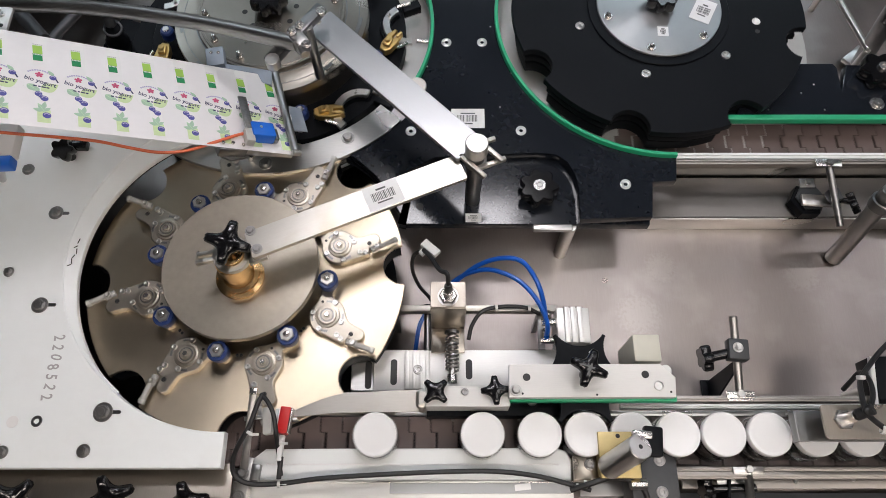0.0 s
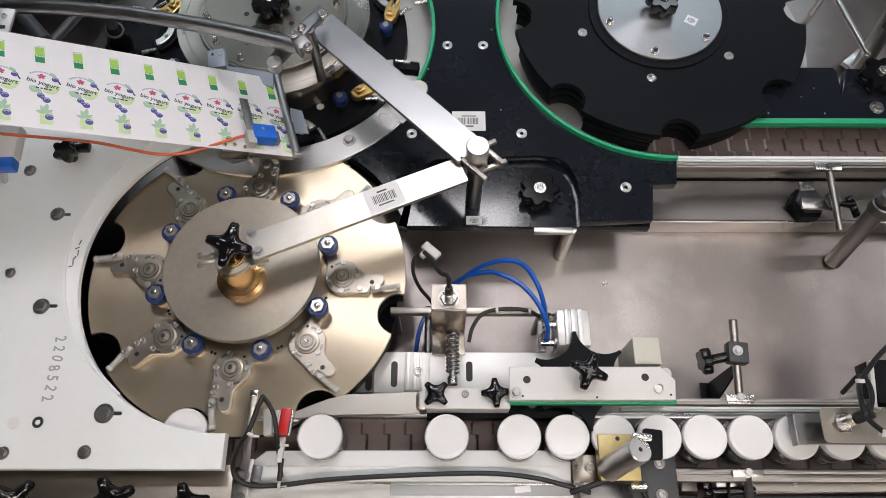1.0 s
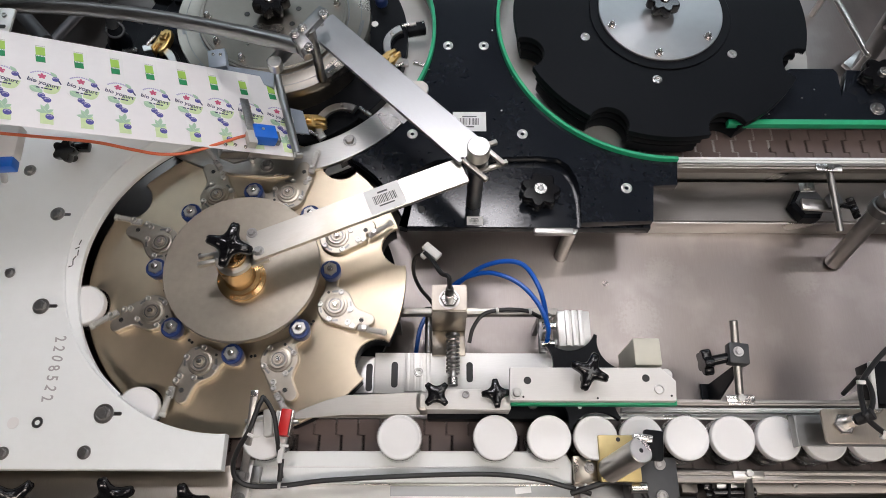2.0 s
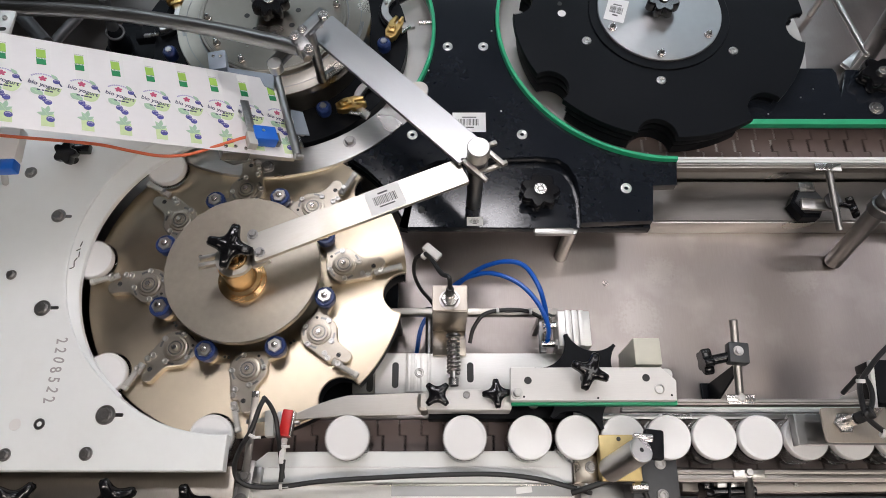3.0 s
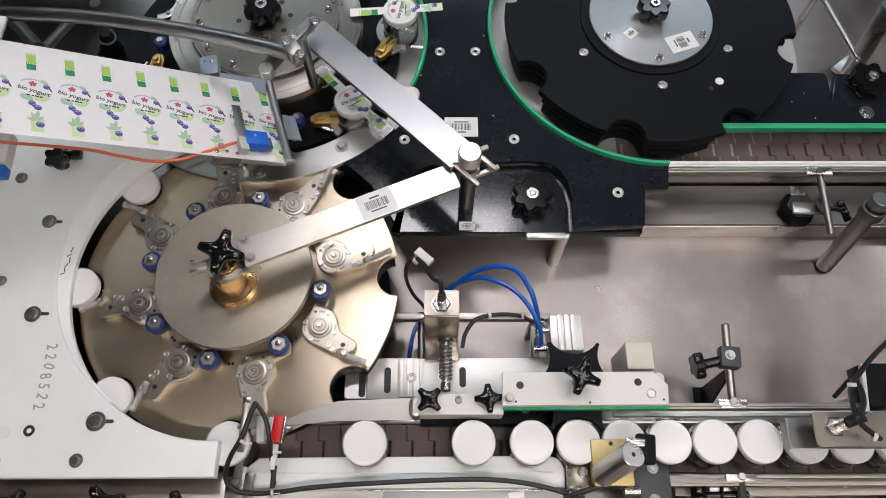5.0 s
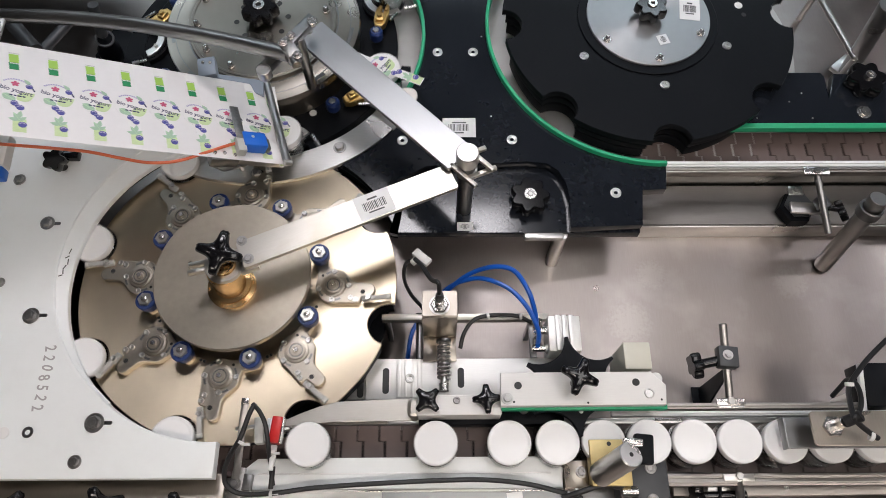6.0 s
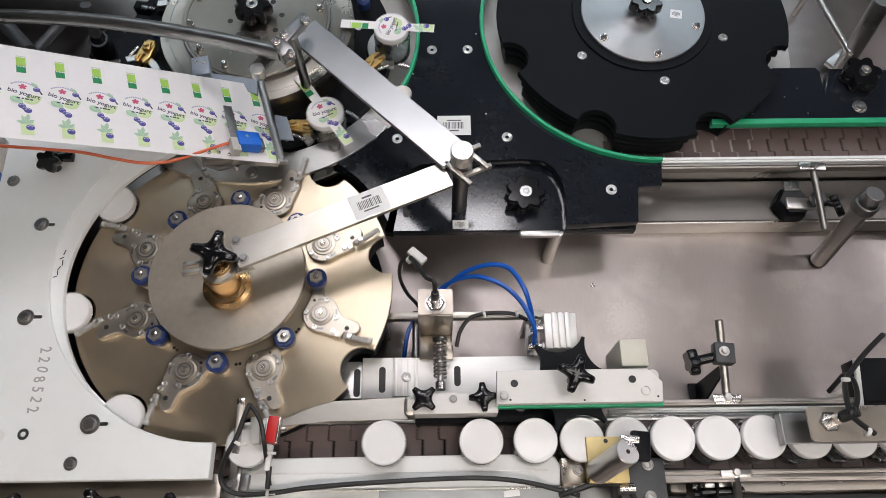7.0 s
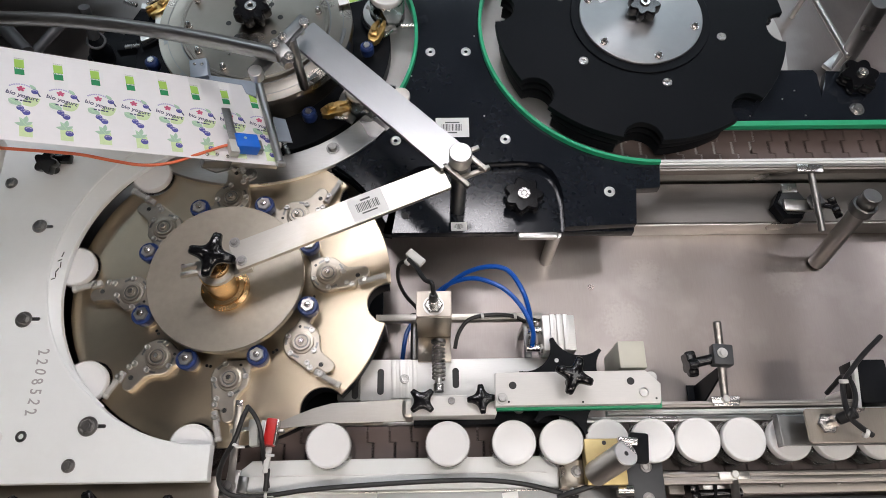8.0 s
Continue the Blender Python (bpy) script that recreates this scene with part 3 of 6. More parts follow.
# label stickers on the deck
def sticker(x, y, z, w, h, a, seed, m=None):
    th = thing("sticker", "small white paper sticker with a printed bar code", "sticker", m or pose(x, y, z, 0, 0, a), "stickers")
    part("paper", box((w, h, 0.0004), (0, 0, 0.0002), w=0), STICKER, th)
    bars(th, pose(0, 0, 0.0005), w * 0.62, h * 0.34, 14, seed=seed)
    return th


sticker(*(0.0491, 0.7894, 0.1653), 0.066, 0.045, 0, 3)
sticker(*(0.0576, 0.5824, 0.1428), 0.030, 0.018, 0, 4)

# dead plate under carousel and outfeed wheel, ring plate round the carousel
solid("dead_plate", prism(arc(C2, 0.335, 0, 358, 90), 0.085, 0.095, 0.001), BLACKMATT, "round black base plate under the label carousel", "dead plate")
solid("dead_plate", prism(band(C2, 0.255, 0.334, -100, 100, 60), 0.0952, BELT - 0.001, 0.001), DEADPLATE, "curved steel dead plate under the label carousel", "dead plate")
solid("dead_plate", prism(arc(C3, 0.345, -60, 250, 80), 0.085, BELT - 0.001, 0.001), DEADPLATE, "steel dead plate under the outfeed wheel", "dead plate")
solid("dead_plate", box((0.9, 0.10, 0.012), (-0.82, C2[1] + PITCH2, 0.1315)), DARKSTEEL, "straight dark steel dead plate leaving the carousel", "dead plate")
for c in (C2, C3):
    solid("pedestal", disc(0.16, 0.086, (c[0], c[1], 0), seg=48), DARKSTEEL, "dark round pedestal under a wheel", "pedestal")
rg = thing("ring_plate", "brushed steel ring plate beside the label carousel", "ring plate")
part("plate", prism(band(C2, 0.298, 0.353, -41, -128, 60), 0.157, 0.166, 0.001), STEEL, rg)
for x, y in ((-0.1848, 0.7434), (-0.3398, 0.6865)):
    part("bolt", bolt_mesh(0.0088, 0.007), BOLT, rg, m=pose(x, y, 0.166, 0, 0, 12))
for a in (-45, -75, -120):
    q = arc(C2, 0.326, a, a + 1, 1)[0]
    part("stand_off", rod((q[0], q[1], 0.0), (q[0], q[1], 0.158), 0.009), CHROME, rg)


# ---- infeed wheel with grippers (turns) ----
def wheel_outline(r, rp, pr, n, phase, edge=4):
    """Disc outline with n round pockets of radius pr on the circle rp."""
    out = []
    half = math.degrees(math.acos(max(-1, min(1, (r * r + rp * rp - pr * pr) / (2 * r * rp)))))
    step = 360 / n
    for k in range(n):
        a = phase + k * step
        c = (rp * math.cos(radians(a)), rp * math.sin(radians(a)))
        p0 = (r * math.cos(radians(a - half)), r * math.sin(radians(a - half)))
        p1 = (r * math.cos(radians(a + half)), r * math.sin(radians(a + half)))
        b0 = math.degrees(math.atan2(p0[1] - c[1], p0[0] - c[0]))
        b1 = math.degrees(math.atan2(p1[1] - c[1], p1[0] - c[0]))
        while b1 > b0:
            b1 -= 360
        out += arc(c, pr, b0, b1, 14)
        out += arc((0, 0), r, a + half, a + step - half, 12)[1:-1]
    return out


AX1 = (-0.3525, 0.4625)                         # axis of the turning wheel
wheel1 = thing("infeed_star_wheel", "large steel star wheel with eight jar pockets and grippers", "star wheel", pose(AX1[0], AX1[1], 0))
P0 = -41.2                                     # angle of a pocket at the start
part("plate", prism(wheel_outline(0.284, PITCH1, 0.0385, 8, P0), 0.150, 0.157, 0.0008), PLATE, wheel1)
part("lower_plate", prism(wheel_outline(0.280, PITCH1, 0.0400, 8, P0), 0.108, 0.148, 0.001), BLACKMATT, wheel1, "black plastic lower pocket plate")
part("hub", disc(0.10, 0.09, (0, 0, 0.069), seg=48), DARKSTEEL, wheel1)



def gripper(parent, a):
    """One gripper on the wheel at the angle a: pivot disc, tongue, white finger, cam roller."""
    m = pose(0, 0, 0.157, 0, 0, a) @ pose(0.173, 0, 0)
    body = (arc((0, 0), 0.0325, 62, 95, 6) + [(-0.012, 0.0345)] + arc((-0.0285, 0.0515), 0.0130, 45, 190, 12) + [(-0.0315, 0.026)]
            + arc((0, 0), 0.0325, 160, 288, 24) + [(0.026, -0.0305), (0.040, -0.0300)] + arc((0.043, -0.0235), 0.0065, -80, -10, 5)
            + [(0.0505, -0.0170)] + arc((0.062, -0.0030), 0.0118, -65, 75, 10) + [(0.046, 0.0085), (0.037, 0.0095), (0.0305, 0.0135)])
    arm = part("gripper", prism(body, 0.0, 0.013, 0.0018), CAST, parent, "cast steel gripper with screws", m)
    part("pivot_ring", lathe([(0, 0.0215), (0.0055, 0.0215), (0.0062, 0.0195), (0.0095, 0.0195), (0.0105, 0.0175), (0.0118, 0.0175), (0.0125, 0.0198), (0.0155, 0.0198), (0.0165, 0.0165), (0.0205, 0.0160), (0.0215, 0.0125)], 36), CAST, arm)
    part("groove", ring(0.0097, 0.0124, 0.0010, (0, 0, 0.0172), w=0), DARKSTEEL, arm)
    part("pivot_screw", hexnut(0.0046, 0.004, (0, 0, 0.0212)), CHROME, arm)
    s = None
    for d in (-165, -92, 4, 92):
        p = arc((0, 0), 0.0268, d, d + 1, 1)[0]
        s = part("screw", cap_mesh(0.0048, 0.0045), STEEL, arm, m=pose(p[0], p[1], 0.0125)) if s is None else again(s, arm, pose(p[0], p[1], 0.0125))
        part("arc_slot", prism(band((0, 0), 0.0250, 0.0285, d + 11, d + 34, 8), 0.0122, 0.0136, 0), DARKSTEEL, arm)
    for q in ((0.0320, -0.0215), (0.0415, -0.0245)):
        again(s, arm, pose(q[0], q[1], 0.0125))
    again(s, arm, pose(0.0640, -0.0215, 0.021))
    part("hole", disc(0.0042, 0.0006, (0.0525, -0.0085, 0.0127), seg=16), INK, arm)
    part("hole", disc(0.0026, 0.0006, (-0.0215, 0.0185, 0.0127), seg=14), INK, arm)
    fb = box((0.020, 0.0105, 0.009), (0.0620, -0.0215, 0.0155), Z(14), 0.0025)
    box((0.032, 0.0088, 0.009), (0.0830, -0.0190, 0.0165), Z(10), 0.003, bm=fb)
    fin = part("finger", fb, FINGER, arm, "white plastic gripper finger")
    part("tip", box((0.009, 0.0105, 0.0092), (0.0990, -0.0162, 0.0165), Z(10), 0.0025), GREYPAINT, fin, "worn grey finger tip")
    rp = (-0.0285, 0.0515)
    part("roller_seat", disc(0.0135, 0.0035, (*rp, 0.0128), seg=28), CAST, arm)
    part("roller", lathe([(0, 0.016), (0.0150, 0.016), (0.0165, 0.0185), (0.0165, 0.030), (0.0178, 0.031), (0.0178, 0.037), (0.0165, 0.0388), (0, 0.0388)], 32, (*rp, 0)), ROLLER, arm, "blue plastic cam roller")
    part("nut", disc(0.0126, 0.0052, (*rp, 0.0386), (0, 0, 1), 6, 0.0010), STEEL, arm)
    part("nut", lathe([(0, 0.0492), (0.0046, 0.0478), (0.0060, 0.0435)], 16, (*rp, 0)), CHROME, arm)
    return arm


for k in range(8):
    gripper(wheel1, -28.6 + 45 * k)
hole = None
for k in range(8):
    for d in (2.0, 4.5):
        q = arc((0, 0), 0.149, -28.3 + 45 * k + 26 + d, 0, 1)[0]
        if hole is None:
            hole = part("hole", disc(0.0028, 0.0006, (0, 0, 0), seg=14), INK, wheel1, m=pose(q[0], q[1], 0.1568))
        else:
            again(hole, wheel1, pose(q[0], q[1], 0.1568))

# the fixed cam above the wheel, its hub, clamp and knob
CAMC = (-0.3495, 0.4585)
cam_unit = thing("cam_disc", "round steel cam disc with brass hub and black star knob", "cam disc", pose(CAMC[0], CAMC[1], 0))
b = disc(0.1345, 0.014, (0, 0, 0.202), seg=96, w=0.001)
part("disc", b, CAMPLATE, cam_unit)
part("drum", disc(0.118, 0.045, (0, 0, 0.158), seg=72), BLACKMATT, cam_unit)
hx, hy = 0.004, -0.024
part("hub_flange", lathe([(0, 0.216), (0.041, 0.216), (0.041, 0.221), (0.034, 0.2235), (0.034, 0.229), (0.027, 0.231), (0.024, 0.240), (0.024, 0.285), (0, 0.285)], 48, (hx, hy, 0)), BRASS, cam_unit, "polished brass hub")
for k in range(6):
    q = arc((hx, hy), 0.037, 60 * k + 10, 0, 1)[0]
    part("flange_screw", cap_mesh(0.0028, 0.003), BRASS, cam_unit, m=pose(q[0], q[1], 0.2205))
ax, ay = (-0.3403, 0.4431)
ax, ay = ax - CAMC[0], ay - CAMC[1]
clamp = ring(0.0205, 0.031, 0.010, (ax, ay, 0.286), seg=48)
for s in (-1, 1):
    box((0.030, 0.007, 0.010), (ax - 0.042, ay - 0.004 + s * 0.0065, 0.291), Z(12), 0.001, bm=clamp)
box((0.03, 0.045, 0.010), (ax + 0.036, ay + 0.010, 0.291), Z(22), 0.001, bm=clamp)
part("clamp", clamp, STEEL_ARM, cam_unit, "slotted steel shaft clamp")
part("sleeve", ring(0.0155, 0.0200, 0.018, (ax, ay, 0.285), seg=40), BRASS, cam_unit)
part("shaft", rod((ax, ay, 0.285), (ax, ay, 0.312), 0.009), CHROME, cam_unit)
kx, ky = (-0.3424, 0.4543)
part("knob", star_knob(4, 0.0375, 0.0160, 0.017, 1.25), KNOB, cam_unit, "black four-armed star knob", pose(kx - CAMC[0], ky - CAMC[1], 0.314, 10, 10, -12))
x, y = (-0.423, 0.4773)
part("pin", lathe([(0, 0.004), (0.0035, 0.003), (0.004, 0)], 16, (x - CAMC[0], y - CAMC[1], 0.216)), CHROME, cam_unit)

# ---- holding arms on the post ----
def bar(name, p, q, width, z, label, th_, material=STEEL_ARM):
    p, q = Vector((*p, z)), Vector((*q, z))
    d = q - p
    a = math.degrees(math.atan2(d.y, d.x))
    b = prism(rounded(0, -width / 2, d.length, width / 2, 0.004), -0.004, 0.004, 0.0008)
    return part(name, b, material, th_, label, pose(p.x, p.y, z, 0, 0, a)), a


PX, PY = (0.0559, 0.6206)
holder = thing("holding_arm", "long flat brushed steel arm clamped on a round post", "machine arm")
p, q = (-0.3131, 0.4545), (0.0325, 0.6017)
a1 = bar("arm", p, q, 0.049, 0.300, "flat brushed steel bar", holder)[1]
for x, y in ((-0.3122, 0.4808), (-0.2979, 0.4488)):
    part("screw", bolt_mesh(0.006, 0.005), BOLT, holder, m=pose(x, y, 0.304))
upper_arm = thing("holding_arm", "long flat brushed steel arm reaching up to the label unit", "machine arm")
p2, q2 = (-0.2307, 0.9036), (0.0459, 0.6277)
a2 = bar("arm", p2, q2, 0.060, 0.312, "flat brushed steel bar", upper_arm, DARKARM)[1]
x, y = (-0.0459, 0.7584)
part("tab", disc(0.017, 0.0078, (x, y, 0.308), seg=32), STEEL_ARM, upper_arm)
for s in (-1, 1):
    for arm_, ang, l in ((upper_arm, a2, 0.060), (holder, a1, 0.052)):
        u = Vector((math.cos(radians(ang)), math.sin(radians(ang))))
        v = Vector((-u.y, u.x))
        c = Vector((PX, PY)) + u * (0.012 if arm_ is upper_arm else 0.02) + v * s * 0.0215
        part("fork_tine", box((l, 0.008, 0.008), (c.x, c.y, 0.312 if arm_ is upper_arm else 0.300), Z(ang), 0.001), STEEL_ARM, arm_)
for x, y in ((-0.2461, 0.8689), (-0.2298, 0.9001)):
    part("screw", cap_mesh(0.006, 0.006), STEEL, upper_arm, m=pose(x, y, 0.316))
post = thing("arm_post", "round steel post with a polished cap carrying the arms", "post")
part("post", rod((PX, PY, 0.1425), (PX, PY, 0.322), 0.0145, 32), DARKSTEEL, post)
part("collar", ring(0.0146, 0.019, 0.012, (PX, PY, 0.284)), STEEL, post)
part("cap", disc(0.0195, 0.030, (PX, PY, 0.317), seg=40, w=0.002), CHROME, post)
# sticker on the lower arm
x, y = (-0.0993, 0.5467)
sticker(x, y, 0.3043, 0.062, 0.046, a1 + 180, 8)

# knob on the black deck
kn = thing("clamping_knob", "black seven-lobed clamping knob with a steel bush", "knob", pose(*(0.1807, 0.634, 0.152)))
part("grip", star_knob(7, 0.0390, 0.0290, 0.024, 0.85), KNOB, kn)
part("stem", disc(0.016, 0.012, (0, 0, -0.0098)), KNOB, kn)
part("bush", ring(0.005, 0.012, 0.003, (0, 0, 0.0238)), CHROME, kn)
part("stud", hexnut(0.005, 0.003, (0, 0, 0.0238)), STEEL, kn)

# ---- outfeed wheel (turns) ----
AX3 = (0.4465, 1.0410)
wheel3 = thing("outfeed_star_wheel", "black plastic star wheel with eight pockets and a steel centre", "star wheel", pose(AX3[0], AX3[1], 0))
part("upper_plate", prism(wheel_outline(0.303, 0.302, 0.0385, 8, -106.7), 0.178, 0.193, 0.001), BLACKMATT, wheel3)
part("middle_plate", prism(wheel_outline(0.294, 0.300, 0.0430, 8, -106.7), 0.150, 0.162, 0.001), BLACKMATT, wheel3)
part("lower_plate", prism(wheel_outline(0.290, 0.300, 0.0450, 8, -106.7), 0.115, 0.140, 0.001), BLACKMATT, wheel3)
part("hub", disc(0.20, 0.10, (0, 0, 0.09), seg=64), BLACKMATT, wheel3)
part("boss", disc(0.146, 0.004, (0, 0, 0.193), seg=72), BLACKMATT, wheel3)
part("centre_disc", disc(0.1280, 0.006, (0, 0, 0.197), seg=96), TURNED, wheel3, "bright turned aluminium disc")
for k in range(6):
    a = -104.6 + 60 * k
    q = arc((0, 0), 0.1715, a, 0, 1)[0]
    part("screw", socket_mesh(0.0095), STEEL, wheel3, m=pose(q[0], q[1], 0.1928))
    q = arc((0, 0), 0.1125, a - 0.3, 0, 1)[0]
    b = bolt_mesh(0.0062, 0.004)
    lathe([(0, 0.0125), (0.003, 0.0118), (0.0045, 0.0095), (0.0048, 0.004)], 16, bm=b)
    part("dome_nut", b, CHROME, wheel3, m=pose(q[0], q[1], 0.2030))
q = arc((0, 0), 0.2015, -9.5, 0, 1)[0]
part("plug", disc(0.0085, 0.0012, (q[0], q[1], 0.1925)), PAPER, wheel3, "round white plug")
part("hole", disc(0.005, 0.0006, (q[0] - 0.002, q[1] - 0.026, 0.1928)), INK, wheel3)
part("knob", star_knob(7, 0.034, 0.025, 0.024, 0.85), KNOB, wheel3, "black lobed knob", pose(0, 0, 0.212))
part("knob_stem", disc(0.016, 0.010, (0, 0, 0.2025)), KNOB, wheel3)
part("stud", ring(0.004, 0.010, 0.003, (0, 0, 0.2365)), CHROME, wheel3)
def stuck(parent, x, y, z, w, h, a, seed):
    ob = part("sticker", box((w, h, 0.0005), (0, 0, 0), w=0), STICKER, parent, "white printed sticker", pose(x, y, z, 0, 0, a))
    bars(ob, pose(0, 0, 0.0004), w * 0.6, h * 0.3, 12, seed=seed)


stuck(wheel3, 0.0889, -0.0143, 0.2035, 0.042, 0.060, 153, 5)
stuck(wheel3, -0.0004, -0.0681, 0.2035, 0.024, 0.022, 266, 6)


# ---- label carousel (turns) ----
wheel2 = thing("label_carousel", "steel and black carousel with seven jar stations", "carousel", pose(C2[0], C2[1], 0))
part("drum", disc(0.27, 0.03, (0, 0, 0.108), seg=96), BLACKMATT, wheel2)
part("plug", disc(0.0075, 0.0014, (-0.1391, -0.1457, 0.1378)), PAPER, wheel2, "round white plug")
S0 = -90 - W2 * 3.695                          # angle of a station at the start


def station(parent, a):
    """Jar station: black shoe, steel jaw round the jar, bronze clamp and blue cam roller."""
    m = pose(0, 0, 0, 0, 0, a)
    shoe = part("shoe", prism(band((PITCH2, 0), 0.037, 0.060, 115, 245, 24), 0.139, 0.150, 0.001), BLACKMATT, parent, "black plastic jar shoe", m)
    part("jaw", prism(band((PITCH2, 0), 0.0385, 0.0535, 118, 278, 28), 0.151, 0.159, 0.001), STEEL, shoe, "curved steel jaw")
    for d in (150, 240):
        q = arc((PITCH2, 0), 0.045, d, 0, 1)[0]
        part("screw", cap_mesh(0.004, 0.005), STEEL, shoe, m=pose(q[0], q[1], 0.159))
    b = prism([(-0.030, -0.008), (-0.020, -0.014), (0.006, -0.015), (0.024, -0.012), (0.030, -0.009), (0.030, -0.003), (0.008, -0.002), (0.008, 0.003), (0.028, 0.003), (0.028, 0.009), (0.010, 0.015), (-0.016, 0.013), (-0.030, 0.006)], 0.151, 0.166, 0.003)
    box((0.020, 0.016, 0.008), (-0.010, 0.0, 0.169), Z(12), 0.002, bm=b)
    hexnut(0.0055, 0.005, (-0.010, 0.0, 0.173), bm=b)
    box((0.016, 0.006, 0.007), (0.019, -0.008, 0.168), Z(-8), 0.002, bm=b)
    part("clamp_block", b, BRONZE, shoe, "worn bronze clamp lever", pose(0.238, -0.047, 0, 0, 0, 52))
    part("spring_rod", rod((0.250, -0.066, 0.163), (0.272, -0.052, 0.160), 0.0035), CHROME, shoe)
    part("lock_pin", rod((0.292, -0.046, 0.158), (0.322, -0.052, 0.158), 0.0045), CHROME, shoe)
    part("roller", lathe([(0, 0.155), (0.013, 0.155), (0.014, 0.158), (0.014, 0.174), (0.011, 0.178), (0, 0.178)], 28, (0.218, -0.062, 0)), ROLLER, shoe, "blue plastic roller", Z(-8))
    part("nut", hexnut(0.007, 0.004, (0.218, -0.062, 0.178)), STEEL, shoe, m=Z(-8))
    part("foot_block", box((0.040, 0.022, 0.022), (0.283, 0.056, 0.140), Z(20), 0.002), BLACKMATT, shoe)
    part("pin", rod((0.252, 0.052, 0.151), (0.282, 0.062, 0.151), 0.004), CHROME, shoe)


for k in range(7):
    station(wheel2, S0 + 360 / 7 * k)

# fixed cam cover over the carousel
cover = thing("carousel_cam_cover", "round stepped steel cam cover with cap nuts and a black knob", "cam cover", pose(C2[0], C2[1] - 0.004, 0))
part("cover", lathe([(0, 0.222), (0.150, 0.222), (0.151, 0.220), (0.152, 0.212), (0.176, 0.212), (0.178, 0.2115), (0.196, 0.2105), (0.197, 0.208), (0.197, 0.190), (0.19, 0.185), (0.19, 0.139)], 96), COVER, cover)
part("groove", ring(0.1515, 0.1545, 0.0016, (0, 0, 0.2115), seg=72, w=0), DARKSTEEL, cover)
part("groove", ring(0.1780, 0.1795, 0.0012, (0, 0, 0.2108), seg=72, w=0), DARKSTEEL, cover)
part("inner_ring", ring(0.140, 0.1455, 0.0022, (0, 0, 0.2212), seg=72), COVER, cover)
for k in range(12):
    q = arc((0, 0), 0.130, 30 * k + 8, 0, 1)[0]
    b = hexnut(0.0075, 0.006)
    lathe([(0, 0.017), (0.0035, 0.016), (0.0055, 0.012), (0.0058, 0.005)], 16, bm=b)
    part("dome_nut", b, CHROME, cover, m=pose(q[0], q[1], 0.222, 0, 0, 11 * k))
for k in range(9):
    a = 40 * k + 22
    part("slot", prism(band((0, 0), 0.180, 0.186, a, a + 14, 8), 0.2105, 0.2118, 0), DARKSTEEL, cover)
for k in range(8):
    q = arc((0, 0), 0.052, 45 * k + 8, 0, 1)[0]
    part("hole", disc(0.0056, 0.0008, (q[0], q[1], 0.2218), seg=16), INK, cover)
part("knob", star_knob(7, 0.038, 0.028, 0.026, 0.85), KNOB, cover, "black seven-lobed knob", pose(0.0, 0.004, 0.232))
part("knob_stem", disc(0.018, 0.012, (0, 0.004, 0.221)), KNOB, cover)
part("bush", ring(0.005, 0.012, 0.003, (0, 0.004, 0.258)), CHROME, cover)

# ---- label web ----
A0, D, B = Vector((-0.3288, 0.8122, 0.2250)), Vector((-0.0453, -0.0109, 0.0292)), Vector((0.0411, -0.1261, 0.0140))
STEP = D.length
WU = -D.normalized()
WN = WU.cross(-B).normalized()
WV = WN.cross(WU)
ORIGIN = A0 + B * 0.42


def web_pose(i, lift=0.0):
    """Pose on the web, i label steps back from the peeling edge: x along the web, y across it."""
    o = ORIGIN - WU * STEP * i + WN * lift
    return Matrix(((WU.x, WV.x, WN.x, o.x), (WU.y, WV.y, WN.y, o.y), (WU.z, WV.z, WN.z, o.z), (0, 0, 0, 1)))


web = thing("label_web", "white backing paper web running down to the peeling edge", "label web", web_pose(0))
part("backing", box((16.3 * STEP, 0.200, 0.0008), (-7.95 * STEP, -0.003, -0.0006), w=0.0002), BACKING, web)
part("support_plate", box((16.2 * STEP, 0.188, 0.004), (-7.95 * STEP, -0.003, -0.004), w=0.001), STEEL, web, "steel web table")


